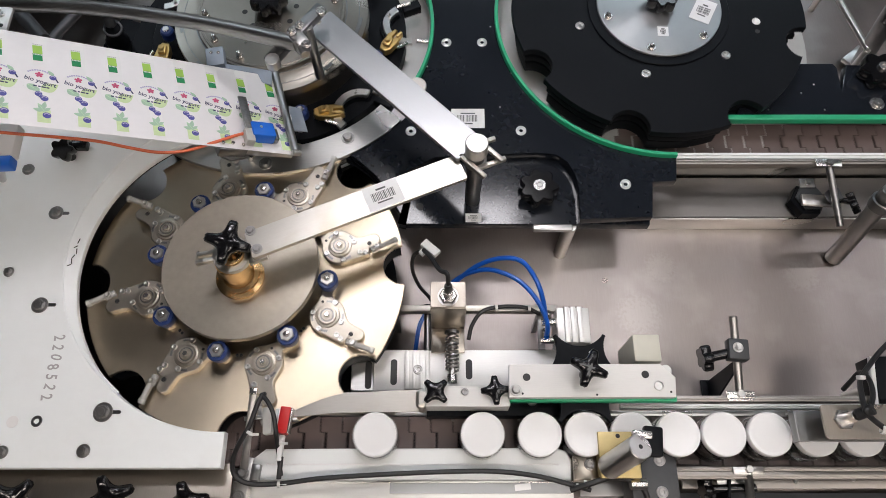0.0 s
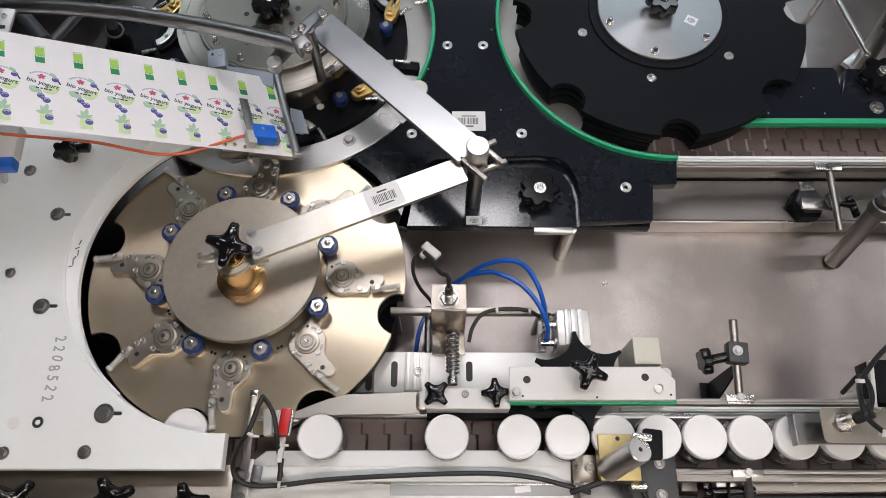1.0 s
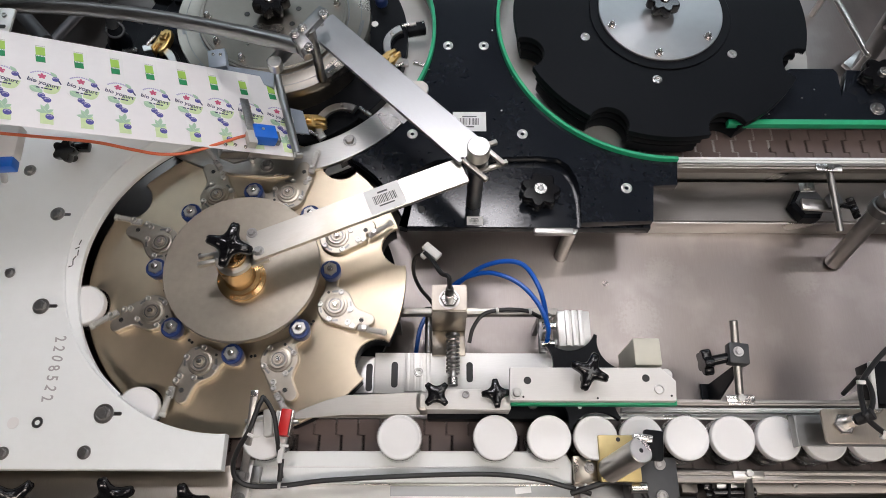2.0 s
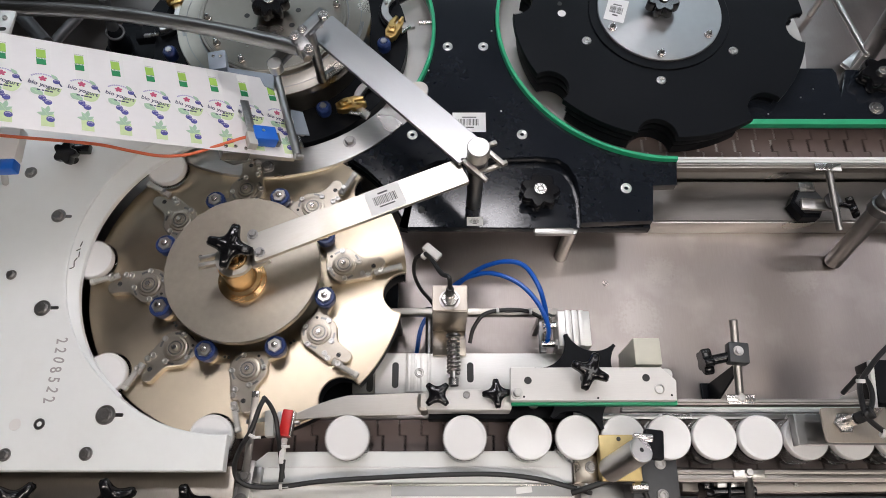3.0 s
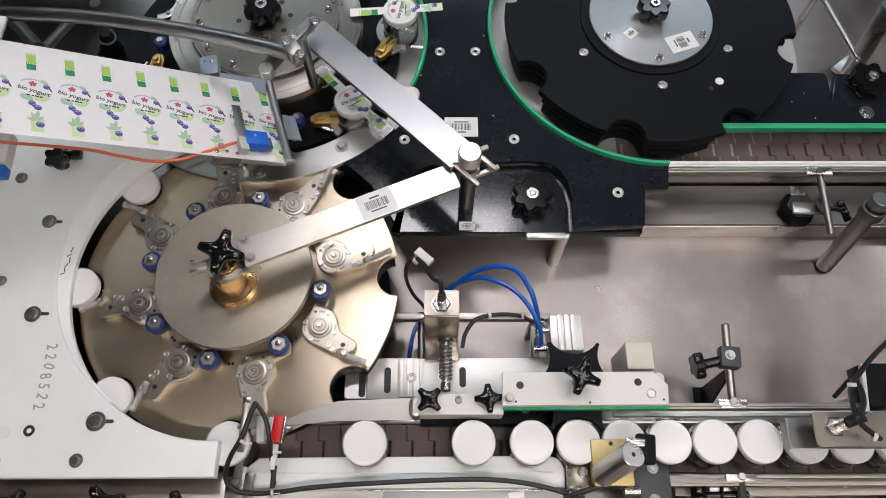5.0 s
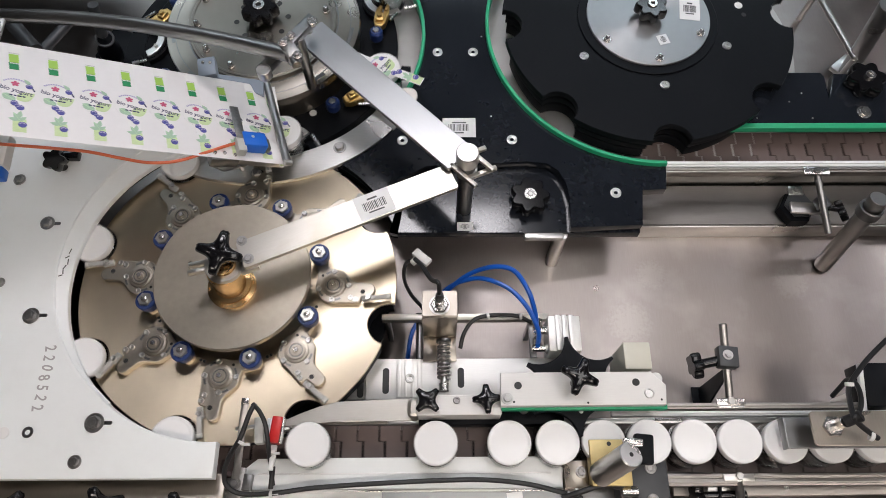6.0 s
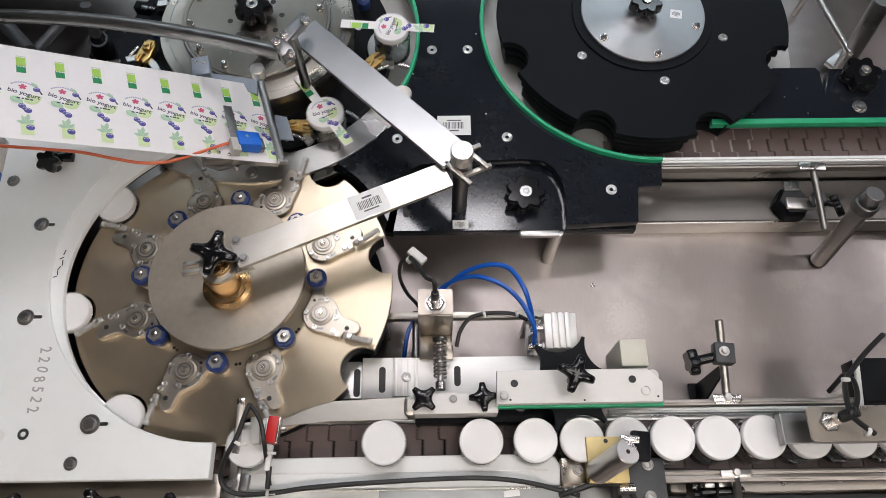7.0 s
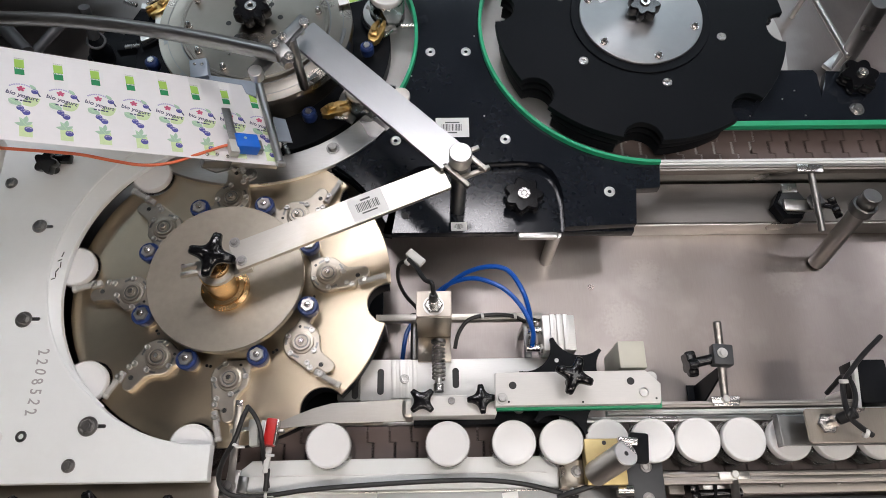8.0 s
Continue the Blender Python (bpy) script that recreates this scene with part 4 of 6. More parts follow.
def make_label(m):
    """Die-cut label: round middle for the lid, a tab either side, printed."""
    th = thing("jar_label", "white jar label printed with berries, green blocks and script", "label", m, "jar labels")
    half = math.degrees(math.asin(0.0095 / 0.0275))
    mid = (0.0, -0.008)
    out = arc(mid, 0.0275, -90 + half, 90 - half, 20) + [(0.0095, 0.094), (-0.0115, 0.094)] + arc(mid, 0.0275, 90 + half, 270 - half, 20) + [(-0.0080, -0.0955), (0.0115, -0.0955)]
    part("paper", prism(out, 0.0, 0.0002, 0), PAPER, th)
    z = 0.0004

    def shade(name, outline, material, up=0.0, label=""):
        part(name, prism(outline, z + up, z + up + 0.0002, 0), material, th, label)

    def leaf(x, y, l, w, a, material, up=0.0, vein=None):
        pts = [(l * (t / 10 - 0.5), w * math.sin(math.pi * (t / 10) ** 0.8)) for t in range(11)] + [(l * (0.5 - t / 10), -w * math.sin(math.pi * (1 - t / 10) ** 0.8)) for t in range(1, 10)]
        ob = part("leaf_print", prism(pts, 0, 0.0002, 0), material, th, m=pose(x, y, z + up, 0, 0, a))
        if vein:
            part("vein", box((l * 0.9, w * 0.16, 0.0002), (0, 0, 0.0003), w=0), vein, ob)

    part("print_block", box((0.0135, 0.0185, 0.0003), (-0.0035, 0.0628, z), Z(2), w=0), LGREEN, th, "light green printed block")
    part("print_block", box((0.0135, 0.0155, 0.0003), (-0.0035, 0.0456, z), Z(2), w=0), DGREEN, th, "dark green printed block")
    for i in range(6):
        part("print_line", box((0.0014, 0.0024, 0.0003), (-0.0085 + i * 0.0021, 0.0515, z + 0.0002), w=0), PAPER, th)
    for i in range(5):
        part("print_line", box((0.0022, 0.0014, 0.0003), (-0.0092 + i * 0.0029, 0.0745, z), w=0), GREYPAINT, th)
    flower = disc(0.0034, 0.0003, (-0.0023, 0.0066, z), seg=16, w=0)
    for k in range(5):
        q = arc((-0.0023, 0.0066), 0.0040, 72 * k + 90, 0, 1)[0]
        disc(0.0020, 0.0003, (q[0], q[1], z), seg=10, w=0, bm=flower)
    part("flower", flower, PINK, th, "pink printed flower")
    for a in range(50, 135, 9):
        q = arc((-0.0023, -0.006), 0.0225, a, 0, 1)[0]
        part("arch_print", box((0.0026, 0.0026, 0.0002), w=0), LILAC, th, m=pose(q[0], q[1], z, 0, 0, a - 90))
    leaf(0.0115, -0.0190, 0.030, 0.0095, 34, LIME)
    leaf(-0.0115, -0.0235, 0.020, 0.0068, -38, SAGE, 0.0002, MINT)
    leaf(-0.0060, -0.0270, 0.013, 0.0040, -72, SAGE, 0.0004)
    leaf(0.0140, 0.0130, 0.014, 0.0032, 128, SAGE)
    letters("bio yogurt", 0.0113, VIOLET, th, pose(-0.0010, -0.0085, z + 0.0005, 0, 0, -7) @ Matrix(((0.95, 0.30, 0, 0), (0, 1, 0, 0), (0, 0, 1, 0), (0, 0, 0, 1))), "lettering")
    for i, l in enumerate((0.0046, 0.0034, 0.0060, 0.0040)):
        part("print_line", box((l, 0.0024, 0.0003), (-0.0085 + i * 0.0058, -0.0190 - i * 0.0005, z + 0.0005), Z(-6), w=0), VIOLET, th)
    shade("print_block", [(-0.0068, -0.094), (0.0108, -0.094), (0.0112, -0.068), (0.004, -0.066), (-0.0066, -0.070)], LIME, 0.0, "pale lime printed block")
    leaf(-0.0010, -0.0640, 0.020, 0.0042, 118, SAGE, 0.0002, MINT)
    leaf(0.0030, -0.0580, 0.015, 0.0034, 80, SAGE, 0.0002)
    leaf(-0.0055, -0.0690, 0.014, 0.0038, 170, SAGE, 0.0003)
    leaf(0.0070, -0.0665, 0.012, 0.0030, 40, SAGE, 0.0003)
    part("stalk", box((0.0022, 0.011, 0.0003), (0.0215, -0.0010, z), Z(24), w=0), VIOLET, th)
    for x, y, r in ((0.0165, 0.0030, 0.0050), (-0.0042, -0.0355, 0.0052), (0.0036, -0.0440, 0.0055), (-0.001, -0.0400, 0.0036), (0.0060, -0.0790, 0.0058)):
        part("berry_print", disc(r, 0.0003, (x, y, z + 0.0004), seg=18, w=0), BERRY, th)
        part("berry_shine", prism(band((x, y), r * 0.45, r * 0.75, 20, 170, 8), z + 0.0008, z + 0.0010, 0), LILAC, th)
    return th


first_label = make_label(web_pose(0, 0.0003))
labels = [first_label] + [copy_thing(first_label, web_pose(i, 0.0003)) for i in range(1, 15)]


# ---- jars ----
def make_jar(m):
    th = thing("jar", "small clear glass jar with a plain white lid", "jar", m, "jars")
    part("glass", lathe([(0, 0.0), (0.031, 0.0), (0.0355, 0.003), (0.0369, 0.008), (0.0369, 0.052), (0.0355, 0.060), (0.0315, 0.064), (0.0315, 0.072),
                         (0.0290, 0.072), (0.0290, 0.062), (0.0325, 0.055), (0.0330, 0.010), (0.031, 0.006), (0, 0.006)], 40), GLASS, th, "clear glass jar body")
    part("lid", lathe([(0, 0.0790), (0.0288, 0.0790), (0.0300, 0.0790), (0.0325, 0.0800), (0.0345, 0.0796), (0.0355, 0.0782), (0.0356, 0.0665), (0.0350, 0.0655), (0.0330, 0.0655), (0.0322, 0.0725), (0, 0.0725)], 48), LIDMAT, th, "plain white lid")
    return th


def rise(tau):
    """How far a jar has climbed from the belt's level onto the carousel, 0 to 1."""
    f = max(0.0, min(1.0, (tau - 3.62) / 0.30))
    return f * f * (3 - 2 * f)


def jar_place(tau):
    """Where a jar is, tau seconds after the first jar's start place: x, y, heading."""
    knots = [(-40 * T, 0.5285 + 33 * 0.0742), (-7 * T, 0.5285), (-6 * T, 0.4541), (-5 * T, 0.380), (-4 * T, 0.3065), (-3 * T, 0.2320), (-2 * T, 0.1565), (-1.5 * T, 0.1150),
             (-T, 0.0640), (-0.5 * T, -0.0080), (0.0, -0.1100), (0.772, -0.350)]
    if tau < 0.772:
        for (t0, x0), (t1, x1) in zip(knots, knots[1:]):
            if tau <= t1:
                x = x0 + (x1 - x0) * (tau - t0) / (t1 - t0)
                break
        y = ROW + (C1[1] - PITCH1 - ROW) * max(0, min(1, (0.25 - x) / 0.5))
        return x, y, 0.0
    if tau < 3.62:
        a = -90 + W1 * (tau - 0.772)
        return C1[0] + PITCH1 * math.cos(radians(a)), C1[1] + PITCH1 * math.sin(radians(a)), a + 90
    a = -90 + W2 * (tau - 3.62) - W2 * 0.075 * rise(tau)
    if a < 90:
        return C2[0] + PITCH2 * math.cos(radians(a)), C2[1] + PITCH2 * math.sin(radians(a)), a + 90
    return C2[0] - PITCH2 * radians(W2) * (tau - 3.695 - 180 / W2), C2[1] + PITCH2, 180.0


first_jar = make_jar(pose(*jar_place(0)[:2], BELT))
jars = [first_jar] + [copy_thing(first_jar, pose(*jar_place(-k * T)[:2], BELT)) for k in range(1, 24)]


# ---- guide unit between wheel and jar lane ----
def slab(outline, z0, z1, w=0.0012):
    return prism(outline, z0, z1, w)


def hole_disc(parent, p, z, r):
    return part("hole", disc(r, 0.0007, (p[0], p[1], z - 0.0003), seg=20), INK, parent)


sheet = [(-0.2814, 0.198), (-0.2595, 0.2118), (-0.2235, 0.2275), (-0.1915, 0.2396), (-0.1619, 0.2471), (-0.0396, 0.2519), (-0.0391, 0.2154), (-0.1712, 0.2136), (-0.2452, 0.2072)]
solid("guide_sheet", slab(sheet[::-1], 0.1635, 0.168, 0.0006), STEEL_ARM, "thin pointed steel guide sheet beside the belt", "guide sheet")
lowsheet = [(-0.3, 0.1921), (-0.2303, 0.2176), (-0.0809, 0.2176), (-0.0811, 0.2252), (-0.255, 0.2252)]
solid("guide_sheet", slab(lowsheet[::-1], 0.121, 0.125, 0.0005), STEEL_ARM, "lower steel guide sheet under the upper one", "guide sheet")

unit = thing("guide_unit", "adjustable jar guide unit on slotted aluminium plates", "guide unit")
x0, y0 = (-0.1224, 0.2619)
x1, y1 = (0.2303, 0.3348)
part("base_plate", prism([(x0, y0), (x1, y0), (x1, y1), (x0, y1)], 0.098, 0.112, 0.0012), ALU, unit, "slotted aluminium base plate")
for sx, sy, sl in ((-0.0868, 0.2949) + (0.046,), (0.046, 0.2999) + (0.036,)):
    part("slot", prism(rounded(sx - 0.0058, sy - sl / 2, sx + 0.0058, sy + sl / 2, 0.0055), 0.1115, 0.1126, 0), INK, unit)
bx, by = (-0.0459, 0.2977)
rbm = box((0.044, y1 - y0 - 0.004, 0.006), (bx, (y0 + y1) / 2, 0.115), w=0.001)
for i in range(4):
    box((0.005, y1 - y0 - 0.006, 0.002), (bx - 0.017 + i * 0.0115, (y0 + y1) / 2, 0.119), w=0.0007, bm=rbm)
part("ribbed_clamp", rbm, ALU, unit, "ribbed aluminium clamp block")
part("screw", socket_mesh(0.0088), STEEL, unit, m=pose(bx + 0.002, by, 0.119))
for sx in (x0 + 0.02, x1 - 0.03, x0 + 0.16):
    part("foot", rod((sx, (y0 + y1) / 2, 0), (sx, (y0 + y1) / 2, 0.099), 0.012), STEEL, unit)
tail = thing("slotted_plate", "slotted steel plate end under the star wheel", "plate")
x2, y2 = (-0.1635, 0.2644)
part("plate", prism(rounded(x2, y0 + 0.002, x0 - 0.001, y1 - 0.004, 0.004), 0.092, 0.102, 0.001), STEEL, tail)
sx, sy = (-0.1325, 0.2922)
part("slot", prism(rounded(sx - 0.0058, sy - 0.025, sx + 0.0058, sy + 0.025, 0.0055), 0.1015, 0.1026, 0), INK, tail)
part("foot", rod((x2 + 0.02, y0 + 0.03, 0), (x2 + 0.02, y0 + 0.03, 0.093), 0.010), STEEL, tail)

# rear beam, frame and threaded rod
beam = thing("cross_beam", "long narrow steel beam with a threaded rod and uprights", "beam")
xa, ya = (-0.0955, 0.4057)
xb, yb = (0.204, 0.4025)
part("beam", box((xb - xa, 0.012, 0.018), ((xa + xb) / 2, ya, 0.127), w=0.001), STEEL_ARM, beam)
q = (-0.0276, 0.3956)
part("threaded_rod", rod((q[0], q[1] + 0.012, 0.11), (q[0], q[1] - 0.062, 0.11), 0.0065), DARKSTEEL, beam)
part("knurled_end", rod((q[0], q[1] + 0.024, 0.11), (q[0], q[1] + 0.010, 0.11), 0.009), BLACKMATT, beam)
for u in ((0.1784, 0.3999), (-0.0862, 0.4042)):
    part("upright", box((0.010, 0.012, 0.118), (u[0], ya, 0.059), w=0.001), DARKSTEEL, beam)
u = (0.1769, 0.3697)
part("side_bar", box((0.012, 0.070, 0.012), (u[0], u[1], 0.112), w=0.001), DARKSTEEL, beam)

# sensor on its bent bracket
sb = thing("sensor_bracket", "bent steel bracket holding a round sensor", "sensor bracket")
s0, s1 = (-0.0209, 0.4207), (0.0385, 0.3797)
w = s1[0] - s0[0]
cx = (s0[0] + s1[0]) / 2
part("top_plate", prism(rounded(s0[0], s1[1] - 0.004, s1[0], s0[1], 0.003), 0.226, 0.230, 0.0008), BRACKET, sb)
part("front_plate", box((w, 0.004, 0.115), (cx, s1[1] - 0.004, 0.170), w=0.001), BRACKET, sb)
part("cheek", box((w, 0.046, 0.004), (cx, s1[1] - 0.028, 0.116), w=0.001), BRACKET, sb)
n = (0.0085, 0.3949)
sensor = part("sensor", lathe([(0, 0.262), (0.005, 0.262), (0.0055, 0.258), (0.0078, 0.257), (0.0078, 0.180), (0, 0.180)], 28, (n[0], n[1], 0)), CHROME, sb, "chrome round proximity sensor")
part("nut", hexnut(0.0155, 0.006, (n[0], n[1], 0.2302)), CHROME, sensor)
part("washer", disc(0.0175, 0.0012, (n[0], n[1], 0.2296)), STEEL, sensor)
part("strain_relief", lathe([(0.0060, 0.258), (0.0072, 0.262), (0.0066, 0.280), (0.0050, 0.286), (0, 0.286)], 20, (n[0], n[1], 0)), RUBBER, sensor, "black rubber strain relief")
cab = tube([(n[0], n[1], 0.284), (n[0] - 0.002, n[1] + 0.012, 0.302), (-0.0054, 0.4184, 0.29), (-0.0205, 0.4493, 0.27), (-0.0324, 0.4701, 0.25)], 0.0038)
solid("sensor_cable", cab, RUBBER, "black sensor cable with a plug", "cable")
plug = box((0.034, 0.015, 0.010), (-0.0211, 0.4754, 0.245), Z(-42), 0.002)
box((0.010, 0.011, 0.010), (-0.0344, 0.4681, 0.245), Z(-42), 0.002, bm=plug)
solid("cable_marker", plug, TIEMAT, "white plastic cable marker on the sensor cable", "cable marker")
solid("sensor_cable", tube([(-0.0325, 0.4723, 0.245), (-0.0497, 0.4735, 0.22), (-0.054, 0.4621, 0.18), (-0.0431, 0.4471, 0.14), (-0.0229, 0.4316, 0.11), (-0.0095, 0.4097, 0.09)], 0.0034), RUBBER, "thin black cable running down to the table", "cable")

# spring rod
sp = thing("spring_rod", "steel rod with a coil spring", "spring rod")
r0, r1 = (0.0158, 0.3528, 0.15), (0.0154, 0.2692, 0.15)
part("rod", rod(r0, r1, 0.0058), STEEL, sp)
coil = []
for i in range(78):
    t = i / 77
    coil.append((r0[0] + 0.0104 * math.cos(i * 0.74), r0[1] + (r1[1] - r0[1]) * (0.05 + 0.72 * t), r0[2] + 0.0104 * math.sin(i * 0.74)))
part("spring", tube(coil, 0.0019, 6, 2), BOLT, sp)
part("seat", rod((r0[0], r0[1] + 0.006, r0[2]), (r0[0], r0[1], r0[2]), 0.013), DARKSTEEL, sp)
part("nut", rod((r1[0], r1[1] + 0.012, r1[2]), (r1[0], r1[1] - 0.002, r1[2]), 0.009), CHROME, sp)

# front block with two small knobs
fb = thing("guide_block", "grey steel guide block with two small black star knobs", "guide block")
o0, o1 = (-0.0294, 0.22), (0.1096, 0.2532)
part("block", prism(rounded(o0[0], o0[1], o1[0], o1[1], 0.003), 0.150, 0.188, 0.001), PALE, fb)
e0 = (-0.045, 0.2185)
part("end_roll", prism(rounded(e0[0], o0[1] - 0.002, o0[0] + 0.006, o1[1] - 0.002, 0.010), 0.145, 0.184, 0.006), STEEL_ARM, fb)
u0, u1 = (-0.0275, 0.2117), (0.2179, 0.2325)
part("black_jaw", box((u1[0] - u0[0], 0.030, 0.030), ((u0[0] + u1[0]) / 2, u0[1] + 0.016, 0.130), w=0.001), BLACKMATT, fb, "black plastic jaw under the block")
for (kx, ky, kz), a in (((-0.0119, 0.2432, 0.2), 45), ((0.0853, 0.245, 0.2), 4)):
    part("knob", star_knob(4, 0.0240, 0.0115, 0.011, 1.2), KNOB, fb, "small black star knob", pose(kx, ky, 0.193, 0, 0, a))
    part("stem", disc(0.006, 0.006, (kx, ky, 0.188)), STEEL, fb)
kx, ky = (0.0361, 0.2439)
part("screw", cap_mesh(0.006, 0.004), BOLT, fb, m=pose(kx, ky, 0.188))
for u in (0.03, 0.20):
    part("foot", rod((o0[0] + u - 0.02, o0[1] + 0.018, 0), (o0[0] + u - 0.02, o0[1] + 0.018, 0.151), 0.009), STEEL, fb)

# large pale plate with green edge
bp = thing("guide_bracket", "large pale bracket plate with a green guide edge and star knob", "bracket")
po = [(0.1057, 0.2297), (0.3733, 0.2306), (0.3765, 0.2626), (0.3537, 0.2849), (0.1077, 0.284)]
part("plate", prism(po, 0.198, 0.212, 0.0012), PALE, bp)
g0, g1 = (0.1087, 0.2248), (0.3789, 0.2367)
part("green_edge", box((g1[0] - g0[0], 0.018, 0.014), ((g0[0] + g1[0]) / 2, g0[1] + 0.0105, 0.190), w=0.001), GREEN, bp, "green plastic guide edge")
part("black_edge", box((g1[0] - g0[0] - 0.03, 0.014, 0.024), ((g0[0] + g1[0]) / 2, g0[1] + 0.016, 0.154), w=0.001), BLACKMATT, bp)
hole_disc(bp, (0.1353, 0.2626), 0.212, 0.0062)
hole_disc(bp, (0.3277, 0.2672), 0.212, 0.0062)
for u in ((0.1277, 0.2361), (0.247, 0.2343), (0.3662, 0.2388)):
    hole_disc(bp, u, 0.212, 0.0018)
u = (0.117, 0.2415)
part("bolt", bolt_mesh(0.0066, 0.006), STEEL, bp, m=pose(u[0], u[1], 0.212))
u = (0.3474, 0.2488)
part("screw", lathe([(0, 0.0015), (0.0055, 0.0015), (0.006, 0.003), (0.0078, 0.0026), (0.008, 0)], 28), STEEL, bp, m=pose(u[0], u[1], 0.212))
u = (0.2301, 0.2699, 0.25)
part("knob", star_knob(4, 0.0320, 0.0125, 0.014, 1.2), KNOB, bp, "black four-armed star knob", pose(u[0], u[1], 0.242, 8, -4, 68))
part("stem", disc(0.009, 0.032, (u[0] - 0.001, u[1] - 0.004, 0.212)), KNOB, bp)
SPX, SPY = (0.2321, 0.27)                   # axis of the spacing star
WS = -60 / T
spacer = thing("spacing_star_wheel", "black plastic six-pointed star wheel spacing the jars", "star wheel", pose(SPX, SPY, 0))
part("star", prism(wheel_outline(0.084, 0.1005, 0.0475, 6, 90), 0.1705, 0.1815, 0.0012), BLACKMATT, spacer)
part("shaft", rod((0, 0, 0.0), (0, 0, 0.1705), 0.011), STEEL, spacer)
part("hub", disc(0.024, 0.012, (0, 0, 0.1815)), BLACKMATT, spacer)
q = arc((0, 0), 0.0445, 67, 0, 1)[0]
part("plug", disc(0.0036, 0.0008, (q[0], q[1], 0.1812)), PAPER, spacer, "small white plug")
for u in ((0.1461, 0.2765), (0.3662, 0.2765)):
    part("foot", rod((u[0], u[1], 0), (u[0], u[1], 0.199), 0.010), STEEL, bp)

# grey box profile
c0, c1 = (0.3196, 0.2943), (0.3648, 0.341)
gb = box((c1[0] - c0[0], c1[1] - c0[1], 0.110), ((c0[0] + c1[0]) / 2, (c0[1] + c1[1]) / 2, 0.135), w=0.002)
rod(((c0[0] + c1[0]) / 2, (c0[1] + c1[1]) / 2, 0), ((c0[0] + c1[0]) / 2, (c0[1] + c1[1]) / 2, 0.081), 0.012, bm=gb)
solid("support_block", gb, IVORY, "pale grey painted support block", "block")

# pneumatic cylinder, fittings, hoses
pc = thing("pneumatic_cylinder", "ribbed aluminium pneumatic cylinder with hose fittings", "pneumatic cylinder")
d0, d1 = (0.1991, 0.3343), (0.2558, 0.3987)
cxm, cym = (d0[0] + d1[0]) / 2, (d0[1] + d1[1]) / 2
b = box((d1[0] - d0[0], d1[1] - d0[1], 0.065), (cxm, cym, 0.128), w=0.002)
for i in (-1, 0, 1):
    box((0.0085, d1[1] - d0[1], 0.006), (cxm + i * 0.0115, cym, 0.163), w=0.001, bm=b)
part("body", b, ALU, pc)
part("foot", rod((cxm, cym, 0), (cxm, cym, 0.096), 0.014), STEEL, pc)
for f in ((0.1831, 0.3745, 0.15), (0.1807, 0.3445, 0.14)):
    fit_ = part("fitting", rod((f[0] + 0.026, f[1], f[2]), (f[0] - 0.010, f[1], f[2]), 0.0068), CHROME, pc, "chrome hose fitting")
    part("elbow", rod((f[0], f[1], f[2] - 0.006), (f[0], f[1] + 0.016, f[2] + 0.012), 0.0072), CHROME, fit_)
    part("collar", hexnut(0.009, 0.006, (f[0] + 0.014, f[1], f[2]), (1, 0, 0)), STEEL, fit_)
solid("air_hose", tube([(0.1791, 0.3749, 0.165), (0.1717, 0.395, 0.2), (0.1586, 0.4236, 0.225), (0.1357, 0.4567, 0.23), (0.1027, 0.4661, 0.225), (0.0657, 0.4688, 0.19), (0.0317, 0.4586, 0.15), (-0.0095, 0.4386, 0.09), (-0.0417, 0.4038, 0.06), (-0.0524, 0.3544, 0.04)], 0.0042), HOSE, "blue pneumatic hose in an arch", "hose")
solid("air_hose", tube([(0.1797, 0.3453, 0.155), (0.1778, 0.3645, 0.185), (0.1579, 0.4004, 0.205), (0.1275, 0.4343, 0.205), (0.085, 0.4561, 0.195), (0.0514, 0.4617, 0.17), (0.0247, 0.4592, 0.14), (-0.0043, 0.4498, 0.09)], 0.0042), HOSE, "blue pneumatic hose in a lower arch", "hose")
solid("sensor_cable", tube([(0.0451, 0.3484, 0.13), (0.0521, 0.3734, 0.14), (0.0711, 0.3954, 0.15), (0.1065, 0.4038, 0.15), (0.1465, 0.4017, 0.15), (0.1724, 0.3934, 0.14)], 0.0036), RUBBER, "black cable tied to the beam", "cable")
for p in ((0.0923, 0.4017, 0.15), (0.1505, 0.4006, 0.15)):
    solid("cable_tie", ring(0.0040, 0.0056, 0.005, (p[0], p[1], p[2]), (1, 0.1, 0), 16), TIEMAT, "white nylon cable tie", "cable tie", group="cable ties")

# ---- clamp stands on the table ----
st = thing("rail_clamp", "steel rail holder rod with cross clamp and black knob", "rail clamp")
t0, t1 = (0.4908, 0.3698, 0.2), (0.5019, 0.2519, 0.15)
part("rod", rod(t1, t0, 0.0066), TUBE, st)
cb = (0.4947, 0.3147, 0.186)
part("cross_block", box((0.034, 0.036, 0.022), (cb[0], cb[1], 0.184), Z(-5), 0.003), DARKPAINT, st, "dark steel cross clamp")
part("bolt", bolt_mesh(0.006, 0.004), STEEL, st, m=pose(cb[0] - 0.002, cb[1] + 0.002, 0.195))
part("spindle", rod((cb[0] - 0.014, cb[1] - 0.004, 0.180), (cb[0] - 0.046, cb[1] - 0.010, 0.176), 0.0085), KNOB, st)
part("knob", star_knob(5, 0.023, 0.016, 0.016, 0.8), KNOB, st, "black star knob", Matrix.Translation((cb[0] - 0.044, cb[1] - 0.010, 0.176)) @ axis_turn((-1, -0.15, -0.05)))
bb = (0.5009, 0.2461, 0.155)
part("foot_plate", box((0.048, 0.012, 0.005), (bb[0], bb[1], 0.153), w=0.001), CHROME, st)
